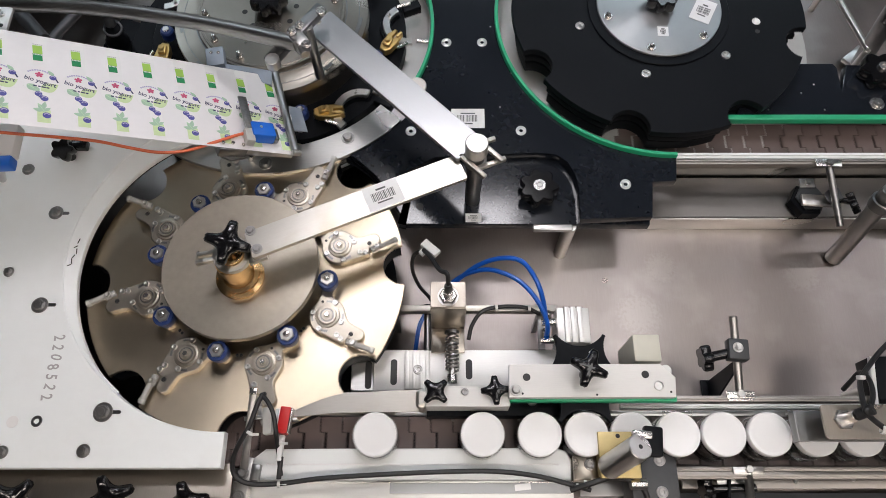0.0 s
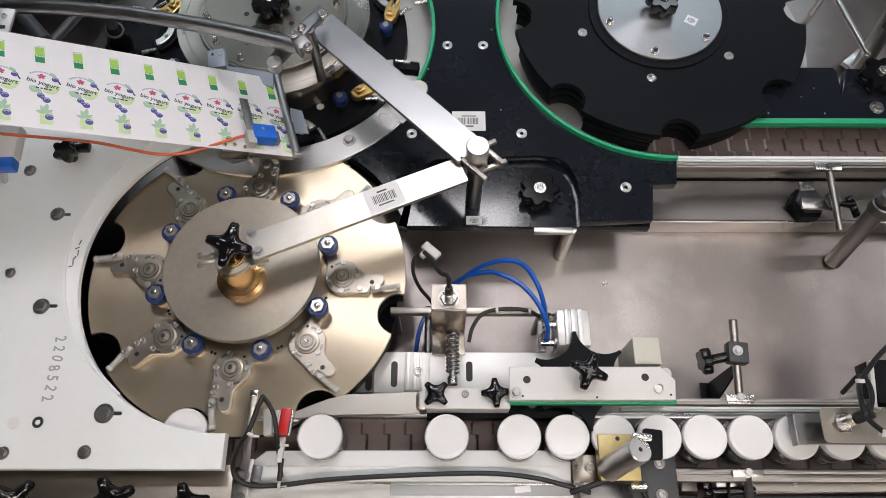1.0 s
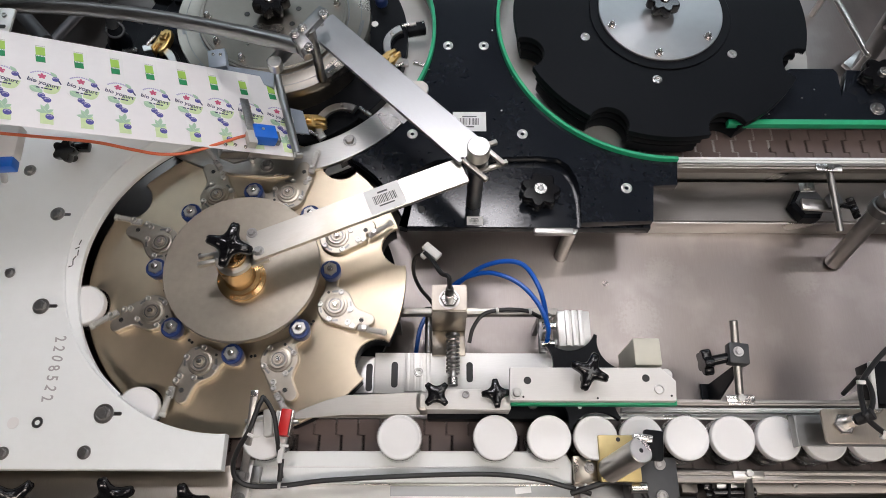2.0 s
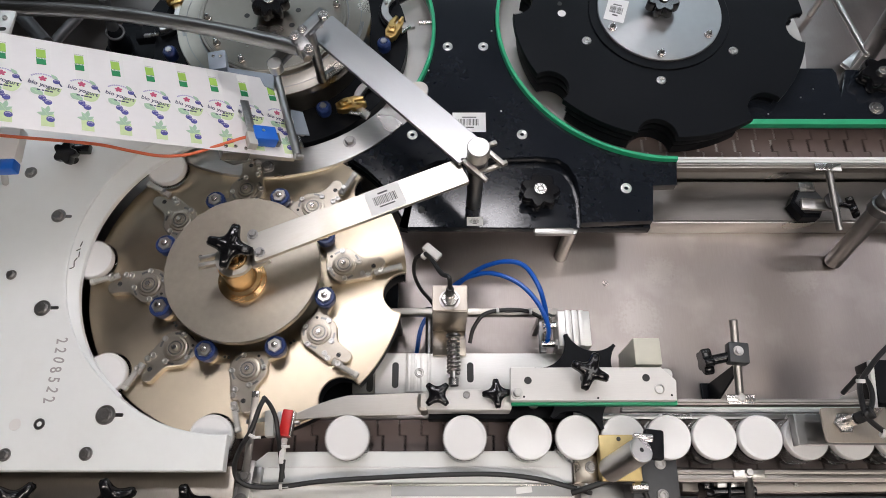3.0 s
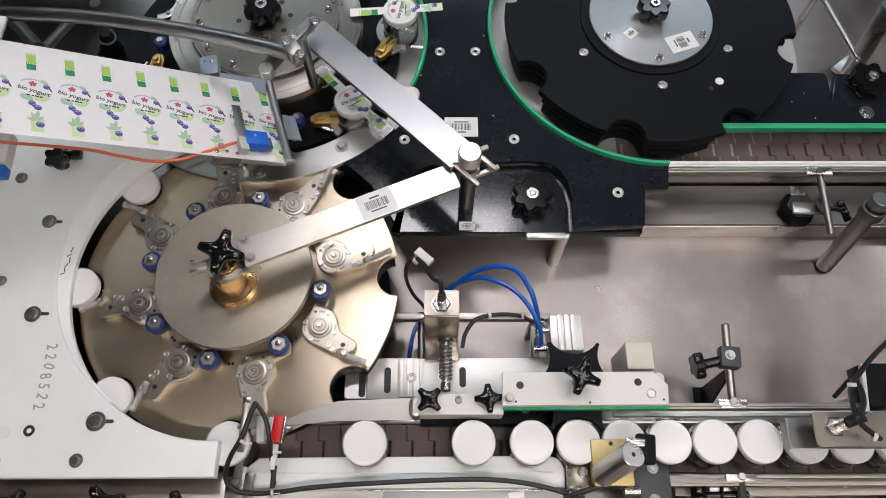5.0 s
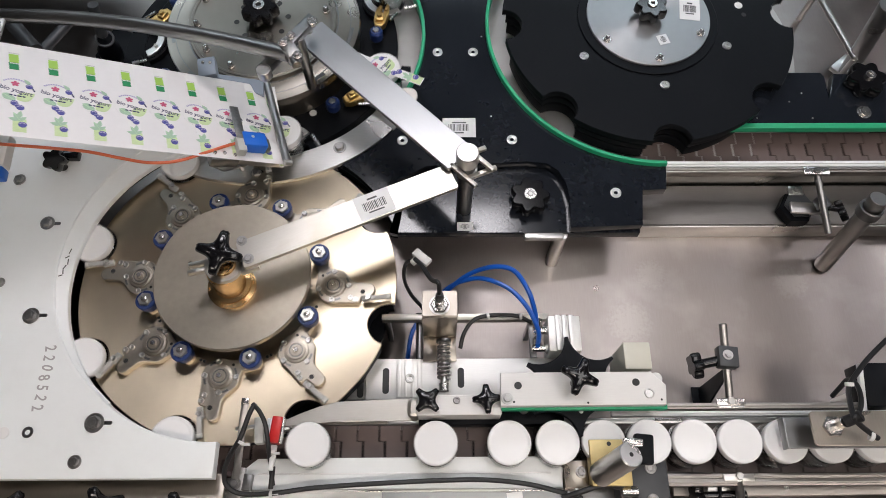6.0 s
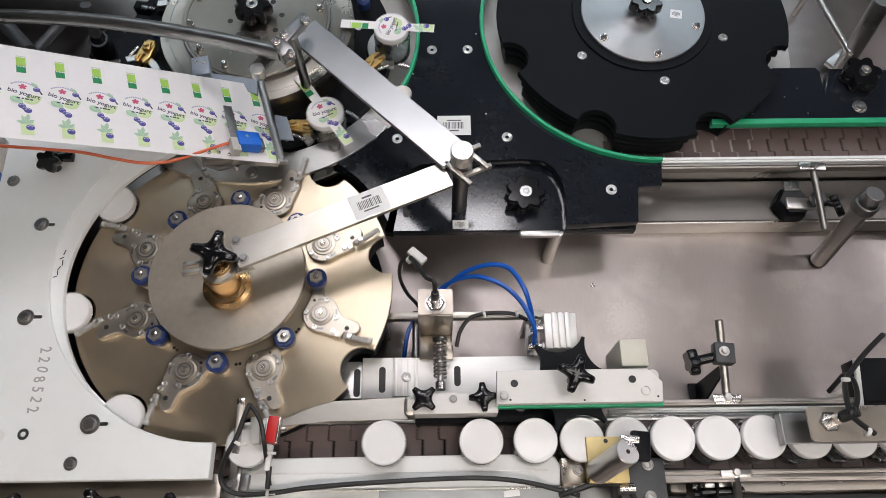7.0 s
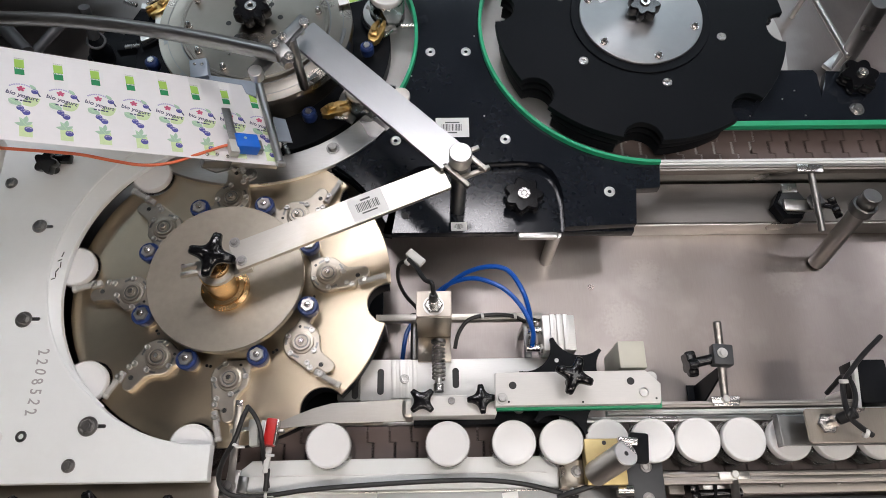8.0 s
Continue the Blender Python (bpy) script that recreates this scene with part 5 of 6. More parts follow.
part("foot_lip", box((0.044, 0.004, 0.016), (bb[0], bb[1] - 0.008, 0.147), w=0.001), CHROME, st)
part("nut", hexnut(0.007, 0.005, (bb[0], bb[1] + 0.001, 0.1555)), STEEL, st)
# black upright plate on a flat foot, tapering upwards beside the rod
gp = box((0.030, 0.050, 0.004), (cb[0] + 0.012, cb[1] - 0.034, 0.002), w=0.001)
prism([(0, 0), (0.050, 0), (0.056, 0.168), (0.048, 0.168)], -0.002, 0.002, 0.0005, gp, Matrix.Translation((cb[0] + 0.012, cb[1] - 0.062, 0.002)) @ Matrix.Rotation(radians(90), 4, "Z") @ Matrix.Rotation(radians(90), 4, "X"))
part("gusset", gp, BLACKMATT, st, "black tapering upright plate")

s2 = thing("rail_clamp", "steel rail holder rod with dark hexagonal clamp and knob", "rail clamp")
t0, t1 = (0.7486, 0.6933, 0.15), (0.7626, 0.5766, 0.115)
part("rod", rod(t0, t1, 0.0066), TUBE, s2)
h = (0.7329, 0.6531, 0.085)
part("hex_block", hexnut(0.036, 0.030, (h[0], h[1], 0.055)), BLACKMATT, s2, "dark hexagonal clamp body")
part("hex_plate", hexnut(0.030, 0.003, (h[0] + 0.002, h[1] + 0.002, 0.085)), DARKPAINT, s2)
part("hex_post", rod((h[0], h[1], 0), (h[0], h[1], 0.056), 0.012), STEEL, s2)
part("arm", box((0.075, 0.024, 0.008), (0.7455, 0.6403, 0.1), Z(-4), 0.002), STEEL, s2)
k = (0.7619, 0.641, 0.125)
part("cross_block", box((0.022, 0.026, 0.02), (k[0], k[1], 0.120), Z(12), 0.003), DARKPAINT, s2)
k = (0.7969, 0.6313, 0.115)
part("knob", star_knob(5, 0.024, 0.013, 0.014, 1.0), KNOB, s2, "black star knob", pose(k[0], k[1], 0.106, 0, 55, 10))
part("spindle", rod((k[0] - 0.028, k[1] + 0.004, 0.116), (k[0], k[1], 0.113), 0.006), KNOB, s2)
k = (0.7422, 0.6913, 0.162)
part("foot_plate", box((0.050, 0.016, 0.004), (k[0], k[1], 0.160), Z(-3), 0.001), CHROME, s2)
part("nut", hexnut(0.0065, 0.005, (k[0], k[1], 0.162)), CHROME, s2)
u = (0.733, 0.6866, 0.08)
part("bracket", box((0.030, 0.020, 0.004), (u[0], u[1], 0.0885), w=0.001), STEEL, s2)
part("bolt", bolt_mesh(0.0065, 0.005), STEEL, s2, m=pose(u[0], u[1], 0.0905))

leg2 = thing("tube_stand", "thick slanting steel tube leg standing on the table", "leg")
part("tube", rod((0.8004, 0.557, 0.004), (0.8078, 0.599, 0.22), 0.0165), TUBE, leg2)
part("collar", ring(0.017, 0.022, 0.02, (0.8032, 0.5874, 0.18), Vector((0.8078, 0.599, 0.22)) - Vector((0.8004, 0.557, 0.004))), DARKSTEEL, leg2)

# conveyor valance between deck and table, seen beside the outfeed belt
vo = thing("conveyor_valance", "folded steel valance below the outfeed belt", "valance")
va, vb = (0.4191, 0.6969), (0.4208, 0.6312)
part("sheet", box((1.05, 0.0900, 0.004), (va[0] + 0.525, 0.6735, 0.051), w=0.001), VALANCE, vo)
part("lip", box((1.05, 0.004, 0.049), (va[0] + 0.525, 0.6265, 0.0248), w=0.001), STEEL, vo)



# ---- lower edge: front guide, sensors, cables ----
fg = thing("front_guide", "long white plastic jar guide with a step along its top", "guide")
f = [(-0.3117, 0.1439), (-0.2928, 0.1592), (-0.1716, 0.1601), (0.1876, 0.161), (0.204, 0.1556), (0.2113, 0.1412), (0.2091, 0.1103), (-0.3154, 0.1103)]
part("guide", prism(f[::-1], 0.112, 0.142, 0.003), GUIDEWHITE, fg)
u0, u1 = (-0.2899, 0.1348), (0.1899, 0.1303)
part("groove", box((u1[0] - u0[0], 0.0022, 0.0012), ((u0[0] + u1[0]) / 2, u0[1], 0.1424), w=0.0003), LIDMAT, fg)
for u in ((-0.2494, 0.124), (0.1663, 0.124)):
    part("foot", box((0.03, 0.03, 0.112), (u[0], u[1] - 0.01, 0.056), w=0.002), STEEL, fg)
fr = thing("front_channel", "worn aluminium channel running before the jar guide", "channel")
u0, u1 = (-0.4888, 0.1043), (0.2125, 0.0921)
part("channel", box((u1[0] - u0[0], 0.030, 0.010), ((u0[0] + u1[0]) / 2, u0[1] - 0.012, 0.127), w=0.0015), ALU, fr)
part("channel_lip", box((u1[0] - u0[0], 0.003, 0.014), ((u0[0] + u1[0]) / 2, u0[1] + 0.004, 0.130), w=0.0008), STEEL, fr)
t0, t1 = (-0.0866, 0.1041), (0.2082, 0.1023)
part("clear_strip", box((t1[0] - t0[0], 0.016, 0.003), ((t0[0] + t1[0]) / 2, t0[1] - 0.006, 0.1345), w=0.0006), CLEAR, fr, "clear plastic cover strip")
u = (0.1296, 0.1038)
part("tape_scrap", box((0.026, 0.010, 0.0006), (u[0], u[1] - 0.004, 0.1365), Z(6), 0), LIDMAT, fr, "torn scrap of white tape")
for u in (u0[0] + 0.05, u1[0] - 0.08):
    part("foot", box((0.02, 0.02, 0.122), (u, u0[1] - 0.012, 0.061), w=0.001), STEEL, fr)
# frame plates before the white guide plate
fp = thing("front_frame_plate", "brushed steel frame plate along the machine front", "frame plate")
part("plate", box((0.86, 0.20, 0.006), (-0.77, 0.035, 0.147), w=0.001), BRACKET, fp)
for u in (-1.1, -0.5):
    part("foot", box((0.03, 0.03, 0.145), (u, -0.01, 0.0725), w=0.001), STEEL, fp)
for p, a in (((-0.5164, 0.0851, 0.2), 20), ((-0.6673, 0.0786, 0.2), 50), ((-0.4069, 0.0789, 0.17), 10)):
    k = thing("clamping_knob", "black star clamping knob on the front frame plate", "knob", pose(p[0], p[1], p[2] - 0.015), "front knobs")
    part("grip", star_knob(4, 0.037, 0.016, 0.016, 1.3), KNOB, k, m=pose(0, 0, 0, 40, 0, a))
    part("stem", rod((0, 0, 0.004), (0, 0, 0.150 - p[2] + 0.015), 0.008), KNOB, k)

# sensor pair on flat strip beside the wheel outlet
ss = thing("sensor_stand", "flat steel strip stand with a red and a grey sensor head", "sensor stand")
p0, p1 = (-0.3245, 0.0996, 0.145), (-0.3029, 0.2391, 0.215)
d = Vector(p1) - Vector(p0)
strip_turn = axis_turn(d)
b = box((0.012, 0.004, d.length), (0, 0, d.length / 2), w=0.001)
bmesh.ops.transform(b, matrix=Matrix.Translation(p0) @ strip_turn, verts=b.verts)
part("strip", b, TUBE, ss)
part("tip", box((0.012, 0.010, 0.006), p1, w=0.001), CHROME, ss)
u = (-0.3209, 0.119, 0.16)
part("clamp_plate", box((0.020, 0.075, 0.006), (u[0], u[1] - 0.012, 0.154), Z(-6), 0.001), STEEL, ss)
part("clamp_block", box((0.014, 0.026, 0.014), (u[0] + 0.018, u[1] + 0.002, 0.150), Z(-6), 0.001), DARKSTEEL, ss)
part("bolt", bolt_mesh(0.007, 0.005), BOLT, ss, m=pose(u[0] - 0.001, u[1], 0.157))
part("bolt", bolt_mesh(0.007, 0.005), BOLT, ss, m=pose(u[0] - 0.004, u[1] - 0.036, 0.157))
part("foot", box((0.016, 0.016, 0.152), (u[0], u[1] - 0.03, 0.076), w=0.001), STEEL, ss)
r = (-0.2534, 0.1962, 0.2)
red = part("red_sensor", box((0.0165, 0.042, 0.020), (r[0], r[1], 0.196), Z(-6), 0.002), RED, ss, "red sensor head")
part("sensor_side", box((0.003, 0.040, 0.018), (r[0] + 0.0098, r[1] - 0.001, 0.196), Z(-6), 0.001), CHROME, red)
part("sensor_side", box((0.003, 0.034, 0.018), (r[0] - 0.0098, r[1] + 0.001, 0.196), Z(-6), 0.001), STEEL, red)
part("plug", box((0.009, 0.040, 0.009), (r[0] - 0.004, r[1] - 0.042, 0.190), Z(-4), 0.002), TIEMAT, red, "white sensor plug")
part("plug_tail", rod((r[0] - 0.002, r[1] - 0.055, 0.190), (r[0] - 0.005, r[1] - 0.088, 0.180), 0.004), RUBBER, red)
g = (-0.2816, 0.1961, 0.195)
part("grey_sensor", box((0.014, 0.042, 0.018), (g[0], g[1], 0.190), Z(6), 0.002), GREYPAINT, ss, "grey sensor head")
part("white_sensor", box((0.010, 0.036, 0.014), (g[0] + 0.014, g[1] + 0.002, 0.187), Z(-6), 0.002), TIEMAT, ss, "white sensor head")
part("bridge", box((0.075, 0.006, 0.006), (g[0] - 0.004, g[1] + 0.010, 0.181), Z(8), 0.001), STEEL, ss)
part("bracket", box((0.050, 0.004, 0.016), (g[0] + 0.020, g[1] + 0.004, 0.176), Z(2), 0.001), STEEL, ss)
solid("sensor_cable", tube([(-0.2846, 0.2325, 0.225), (-0.2911, 0.2167, 0.228), (-0.3022, 0.1806, 0.225), (-0.3219, 0.1535, 0.205), (-0.3341, 0.1307, 0.18), (-0.3289, 0.1122, 0.168), (-0.305, 0.1024, 0.162), (-0.2561, 0.1035, 0.16), (-0.1935, 0.1112, 0.16), (-0.0942, 0.1173, 0.16),
                            (0.0145, 0.1216, 0.16), (0.0871, 0.1216, 0.16), (0.1503, 0.1147, 0.16), (0.204, 0.1019, 0.158), (0.2365, 0.094, 0.15)], 0.0040, 12), RUBBER, "long black sensor cable looping along the front", "cable")
solid("sensor_cable", tube([(-0.2881, 0.2325, 0.225), (-0.2754, 0.2194, 0.228), (-0.266, 0.2003, 0.222), (-0.2615, 0.1717, 0.21), (-0.262, 0.1455, 0.18), (-0.2588, 0.115, 0.165)], 0.0036, 12), RUBBER, "black sensor cable tied to its stand", "cable")
solid("sensor_cable", tube([(0.203, 0.0932, 0.16), (0.2287, 0.1009, 0.17), (0.2688, 0.1115, 0.175), (0.3007, 0.106, 0.17), (0.3185, 0.0928, 0.165), (0.3249, 0.0746, 0.16)], 0.0046, 12), RUBBER, "black cable curling over the front block", "cable")
for p, ax_ in (((-0.3006, 0.1698, 0.223), (0.45, 1, 0)), ((-0.2601, 0.16, 0.195), (0.1, 1, 0)), ((-0.2641, 0.1026, 0.16), (1, 0, 0)), ((0.2111, 0.0986, 0.157), (1, -0.3, 0)), ((0.2243, 0.1013, 0.165), (1, 0.2, 0))):
    b = ring(0.0046, 0.0062, 0.005, p, ax_, 16)
    box((0.014, 0.004, 0.003), (p[0] + 0.008, p[1], p[2] + 0.002), w=0.0008, bm=b)
    solid("cable_tie", b, TIEMAT, "white nylon cable tie", "cable tie", group="cable ties")

# adjusting block: gold plate with a steel cylinder, dark and bright blocks
ab = thing("adjusting_block", "gold clamp plate with a steel cylinder on dark blocks", "adjusting block")
a0, a1_ = (0.2481, 0.109), (0.312, 0.1806)
part("gold_plate", box((a1_[0] - a0[0], a1_[1] - a0[1], 0.028), ((a0[0] + a1_[0]) / 2, (a0[1] + a1_[1]) / 2, 0.172), w=0.0015), GOLD, ab, "worn gold anodised plate")
hole_disc(ab, (0.2796, 0.1736), 0.1865, 0.0035)
c0, c1 = (0.2467, 0.1166, 0.14), (0.2933, 0.1462, 0.265)
c0 = tuple(Vector(c0).lerp(Vector(c1), 0.33))
cyl = part("cylinder", rod(c0, c1, 0.0195, 40, w=0.0015), STEEL, ab, "turned steel cylinder")
part("bore", disc(0.0035, 0.0006, Vector(c1), Vector(c1) - Vector(c0), 16), INK, cyl)
c2_ = (0.3011, 0.1657, 0.25)
part("stop_pin", box((0.030, 0.012, 0.014), c2_, Z(-5), 0.003), CHROME, ab)
part("stop_block", box((0.030, 0.046, 0.016), ((0.3248, 0.1599, 0.22)), Z(-6), 0.004), BLACKMATT, ab)
b0, b1 = (0.3015, 0.0729), (0.3766, 0.1497)
part("dark_block", box((b1[0] - b0[0], b1[1] - b0[1], 0.080), ((b0[0] + b1[0]) / 2, (b0[1] + b1[1]) / 2, 0.120), w=0.0015), DARKPAINT, ab, "dark grey block with socket screws")
d0, d1 = (0.2113, 0.1091), (0.255, 0.1521)
part("bright_block", box((d1[0] - d0[0], d1[1] - d0[1], 0.060), ((d0[0] + d1[0]) / 2, (d0[1] + d1[1]) / 2, 0.125), w=0.0015), BRACKET, ab)
for u, z in (((0.3497, 0.1391), 0.16), ((0.3481, 0.0898), 0.16), ((0.2379, 0.1335), 0.155)):
    part("screw", socket_mesh(0.0095), BOLT, ab, m=pose(u[0], u[1], z))
part("foot", box((0.10, 0.05, 0.10), ((b0[0] + d1[0]) / 2, (b0[1] + d1[1]) / 2, 0.05), w=0.002), DARKSTEEL, ab)
u = (0.3087, 0.1013, 0.165)
part("end_cap", rod((u[0] - 0.012, u[1], 0.168), (u[0] + 0.014, u[1], 0.168), 0.009), CHROME, ab)

# front frame on the outer side of the belt, with rail holders
ff = thing("side_guard", "steel side frame with brackets before the belt", "frame")
u0, u1 = (0.4085, 0.1253), (0.4048, 0.0974)
part("upper_sheet", box((1.30, 0.026, 0.004), (u0[0] + 0.65, u0[1] - 0.010, 0.075), w=0.001), RAILMAT, ff)
part("lower_sheet", box((1.30, 0.10, 0.004), (u0[0] + 0.65, u0[1] - 0.078, 0.050), w=0.001), DARKPAINT, ff)
for du in (0.02, 0.35, 0.9, 1.25):
    part("foot", box((0.02, 0.02, 0.049), (u0[0] + du, u0[1] - 0.05, 0.0245), w=0.001), STEEL, ff)
for p in ((0.6027, 0.1141, 0.06), (0.7014, 0.1178, 0.06), (0.4957, 0.1178, 0.06)):
    part("screw", cap_mesh(0.004, 0.003), STEEL, ff, m=pose(p[0], p[1], 0.077))
s3 = thing("rail_clamp", "steel rail holder rod with bright plate under the front rail", "rail clamp")
p0, p1 = (0.494, 0.1218, 0.15), (0.5064, 0.069, 0.11)
part("rod", rod(p0, p1, 0.0070), CHROME, s3)
part("foot_plate", box((0.050, 0.012, 0.004), (p0[0], p0[1] + 0.002, 0.152), w=0.001), CHROME, s3)
part("nut", hexnut(0.0065, 0.006, (p0[0], p0[1] + 0.004, 0.154)), STEEL, s3)
part("bracket_plate", box((0.046, 0.014, 0.003), (0.4744, 0.1123, 0.12), Z(4), 0.001), CHROME, s3)
part("post", box((0.026, 0.016, 0.110), (0.5296, 0.0757, 0.055), w=0.002), STEEL, s3)
k = (0.4386, 0.0981, 0.12)
part("knob", star_knob(5, 0.020, 0.013, 0.014, 0.8), KNOB, s3, "black star knob", Matrix.Translation(k) @ axis_turn((-1, 0, 0.1)))
part("spindle", rod(k, (k[0] + 0.075, k[1] + 0.002, k[2] + 0.002), 0.007), KNOB, s3)
part("dark_plate", box((0.004, 0.05, 0.06), (0.4676, 0.0943, 0.1), Z(-10), 0.001), BLACKMATT, s3)

# sensor over the queue of jars, with its cables and box
qs = thing("queue_sensor", "round sensor on a bent steel plate above the queued jars", "sensor bracket")
m0, m1 = (0.5775, 0.1583), (0.7065, 0.2106)
part("top_plate", prism(rounded(m0[0], m0[1], m1[0] + 0.05, m1[1], 0.006), 0.251, 0.255, 0.0008), BRACKET, qs)
l0, l1 = (0.5566, 0.1606), (0.6853, 0.2086)
part("lower_plate", prism(rounded(l0[0], l0[1], l1[0] + 0.10, l1[1], 0.004), 0.211, 0.215, 0.0008), DARKSTEEL, qs)
part("lower_edge", box((0.004, l1[1] - l0[1], 0.020), (l0[0] - 0.001, (l0[1] + l1[1]) / 2, 0.206), w=0.001), DARKSTEEL, qs)
part("post", rod((m1[0] + 0.03, m1[1] - 0.02, 0.0), (m1[0] + 0.03, m1[1] - 0.02, 0.252), 0.008), STEEL, qs)
n = (0.6079, 0.1871)
sq = part("sensor", rod((n[0], n[1], 0.225), (n[0] + 0.006, n[1] + 0.002, 0.285), 0.0085), CHROME, qs, "chrome round sensor")
part("nut", hexnut(0.0165, 0.007, (n[0], n[1], 0.2552)), CHROME, sq)
part("strain_relief", rod((n[0] + 0.006, n[1] + 0.002, 0.284), (n[0] + 0.022, n[1] + 0.008, 0.302), 0.0085), RUBBER, sq, "black rubber strain relief")
solid("sensor_cable", tube([(n[0] + 0.02, n[1] + 0.008, 0.300), (0.6185, 0.1921, 0.3), (0.6344, 0.1799, 0.29), (0.659, 0.1652, 0.28)], 0.0042), RUBBER, "black sensor cable over the plate", "cable")
solid("sensor_cable", tube([(0.6185, 0.1921, 0.3), (0.63, 0.2193, 0.28), (0.6519, 0.2502, 0.25), (0.6911, 0.282, 0.22), (0.7279, 0.3109, 0.2), (0.7769, 0.346, 0.18)], 0.0042), RUBBER, "black sensor cable rising in a loop", "cable")
solid("sensor_cable", tube([(0.6291, 0.1922, 0.29), (0.6531, 0.2214, 0.27), (0.6651, 0.2502, 0.25), (0.6714, 0.2681, 0.22), (0.6654, 0.2589, 0.2), (0.6607, 0.2493, 0.18)], 0.0040), RUBBER, "black sensor cable with a bare end", "cable")
for p, ax_ in (((0.6498, 0.2491, 0.255), (0, 1, 0.3)), ((0.6444, 0.1685, 0.285), (1, -0.5, 0))):
    solid("cable_tie", ring(0.005, 0.0068, 0.006, p, ax_, 16), TIEMAT, "white nylon cable tie", "cable tie", group="cable ties")
jb = (0.7432, 0.2727, 0.16)
bx_ = thing("junction_box", "small black junction box beside the jar lane", "junction box")
part("body", box((0.055, 0.075, 0.05), (jb[0] + 0.012, jb[1], 0.14), w=0.003), BLACKMATT, bx_)
part("plate", box((0.008, 0.085, 0.010), (jb[0] - 0.020, jb[1] - 0.006, 0.164), Z(-8), 0.002), TIEMAT, bx_, "white plastic mounting strip")
part("foot", rod((jb[0] + 0.02, jb[1], 0), (jb[0] + 0.02, jb[1], 0.116), 0.01), STEEL, bx_)

# ---- outfeed side: straight guide, black brackets, frame bars ----
og = thing("straight_guide", "black straight guide with a green edge along the outfeed belt", "guide")
g0 = (0.5619, 0.787)
part("plate", prism([(g0[0] + 0.02, g0[1] + 0.0125), (1.35, g0[1] + 0.0125), (1.35, g0[1] + 0.115), (0.8293, 0.924), (0.8065, 0.8638), (0.8089, 0.9155), (0.8022, 0.9269), (0.7141, 0.9269), (0.6256, 0.8846)], 0.140, 0.160, 0.002), BLACK, og)
part("green_edge", box((1.35 - g0[0], 0.012, 0.016), ((1.35 + g0[0]) / 2, g0[1] + 0.0055, 0.158), w=0.0012), GREEN, og, "green plastic guide strip")
for u in ((0.6492, 0.8136), (0.7616, 0.8136), (0.7225, 0.8537), (0.7519, 0.8744)):
    part("small_screw", disc(0.0017, 0.0008, (u[0], u[1], 0.1598)), STEEL, og)
for u in ((0.8689, 0.8278),):
    part("bolt", bolt_mesh(0.0100, 0.007), CHROME, og, m=pose(u[0], u[1], 0.160))
for u in (0.85, 1.25):
    part("foot", rod((u, g0[1] + 0.06, 0), (u, g0[1] + 0.06, 0.141), 0.010), STEEL, og)
k = (0.8784, 0.8941, 0.18)
kn2 = thing("clamping_knob", "black lobed knob with a bright screw on the straight guide", "knob", pose(k[0], k[1], 0.165))
part("grip", star_knob(6, 0.040, 0.029, 0.026, 0.8), KNOB, kn2)
part("stem", disc(0.014, 0.006, (0, 0, -0.005)), KNOB, kn2)
part("screw", cap_mesh(0.010, 0.006), CHROME, kn2, m=pose(0.002, 0, 0.026))
fbar = thing("frame_bar", "slanting steel frame bar over the table", "frame bar")
p0, p1 = Vector((0.8921, 1.2105, 0.09)), Vector((0.9352, 1.0195, 0.09))
part("bar", rod(p0, p1, 0.007), STEEL, fbar)
part("foot", rod(p0, (p0.x, p0.y, 0), 0.007), STEEL, fbar)
part("foot", rod(p1, (p1.x, p1.y, 0), 0.007), STEEL, fbar)
fb2 = thing("tube_stand", "dark steel tube leg leaning over the table", "leg")
part("tube", rod((0.96, 1.0377, 0.02), (0.9208, 1.0265, 0.25), 0.019), DARKSTEEL, fb2)
part("foot_plate", box((0.06, 0.06, 0.012), (0.9673, 1.0505, 0.012), Z(40), 0.002), STEEL, fb2)
u = (0.9872, 1.07, 0.02)
part("bolt", bolt_mesh(0.009, 0.006), STEEL, fb2, m=pose(u[0], u[1], 0.018))

# ---- label unit: tubes, peeling edge, sensor, cables ----
tb = thing("bent_tube", "long bent polished steel tube above the labels", "tube")
part("tube", tube([(-0.9965, 0.9907, 0.27), (-0.846, 0.9639, 0.29), (-0.7018, 0.9402, 0.31), (-0.5719, 0.9088, 0.33), (-0.4566, 0.8716, 0.35), (-0.3445, 0.8263, 0.375), (-0.2406, 0.7789, 0.4)], 0.0132, 20, 10), TUBE, tb)
jn = (-0.2379, 0.7813, 0.4)
b = box((0.024, 0.032, 0.028), jn, Z(35), 0.004)
rod((jn[0] - 0.012, jn[1] + 0.026, jn[2] + 0.004), (jn[0] + 0.012, jn[1] - 0.028, jn[2] + 0.004), 0.008, bm=b)
part("cross_clamp", b, BOLT, tb, "steel tube cross clamp")
for du, dv in ((0.0, 0.024), (-0.012, 0.010), (0.014, -0.016)):
    part("bolt", bolt_mesh(0.0055, 0.005), CHROME, tb, m=pose(jn[0] + du, jn[1] + dv, jn[2] + 0.015))
hb = thing("holder_bar", "square steel holder bar between arm and peeling edge", "holder bar")
p0, p1 = Vector((-0.2977, 0.7711, 0.36)), Vector((-0.2151, 0.8921, 0.36))
d = p1 - p0
b = box((0.020, 0.016, d.length), (0, 0, d.length / 2), w=0.0015)
bmesh.ops.transform(b, matrix=Matrix.Translation(p0) @ axis_turn(d), verts=b.verts)
part("bar", b, DARKSTEEL, hb)
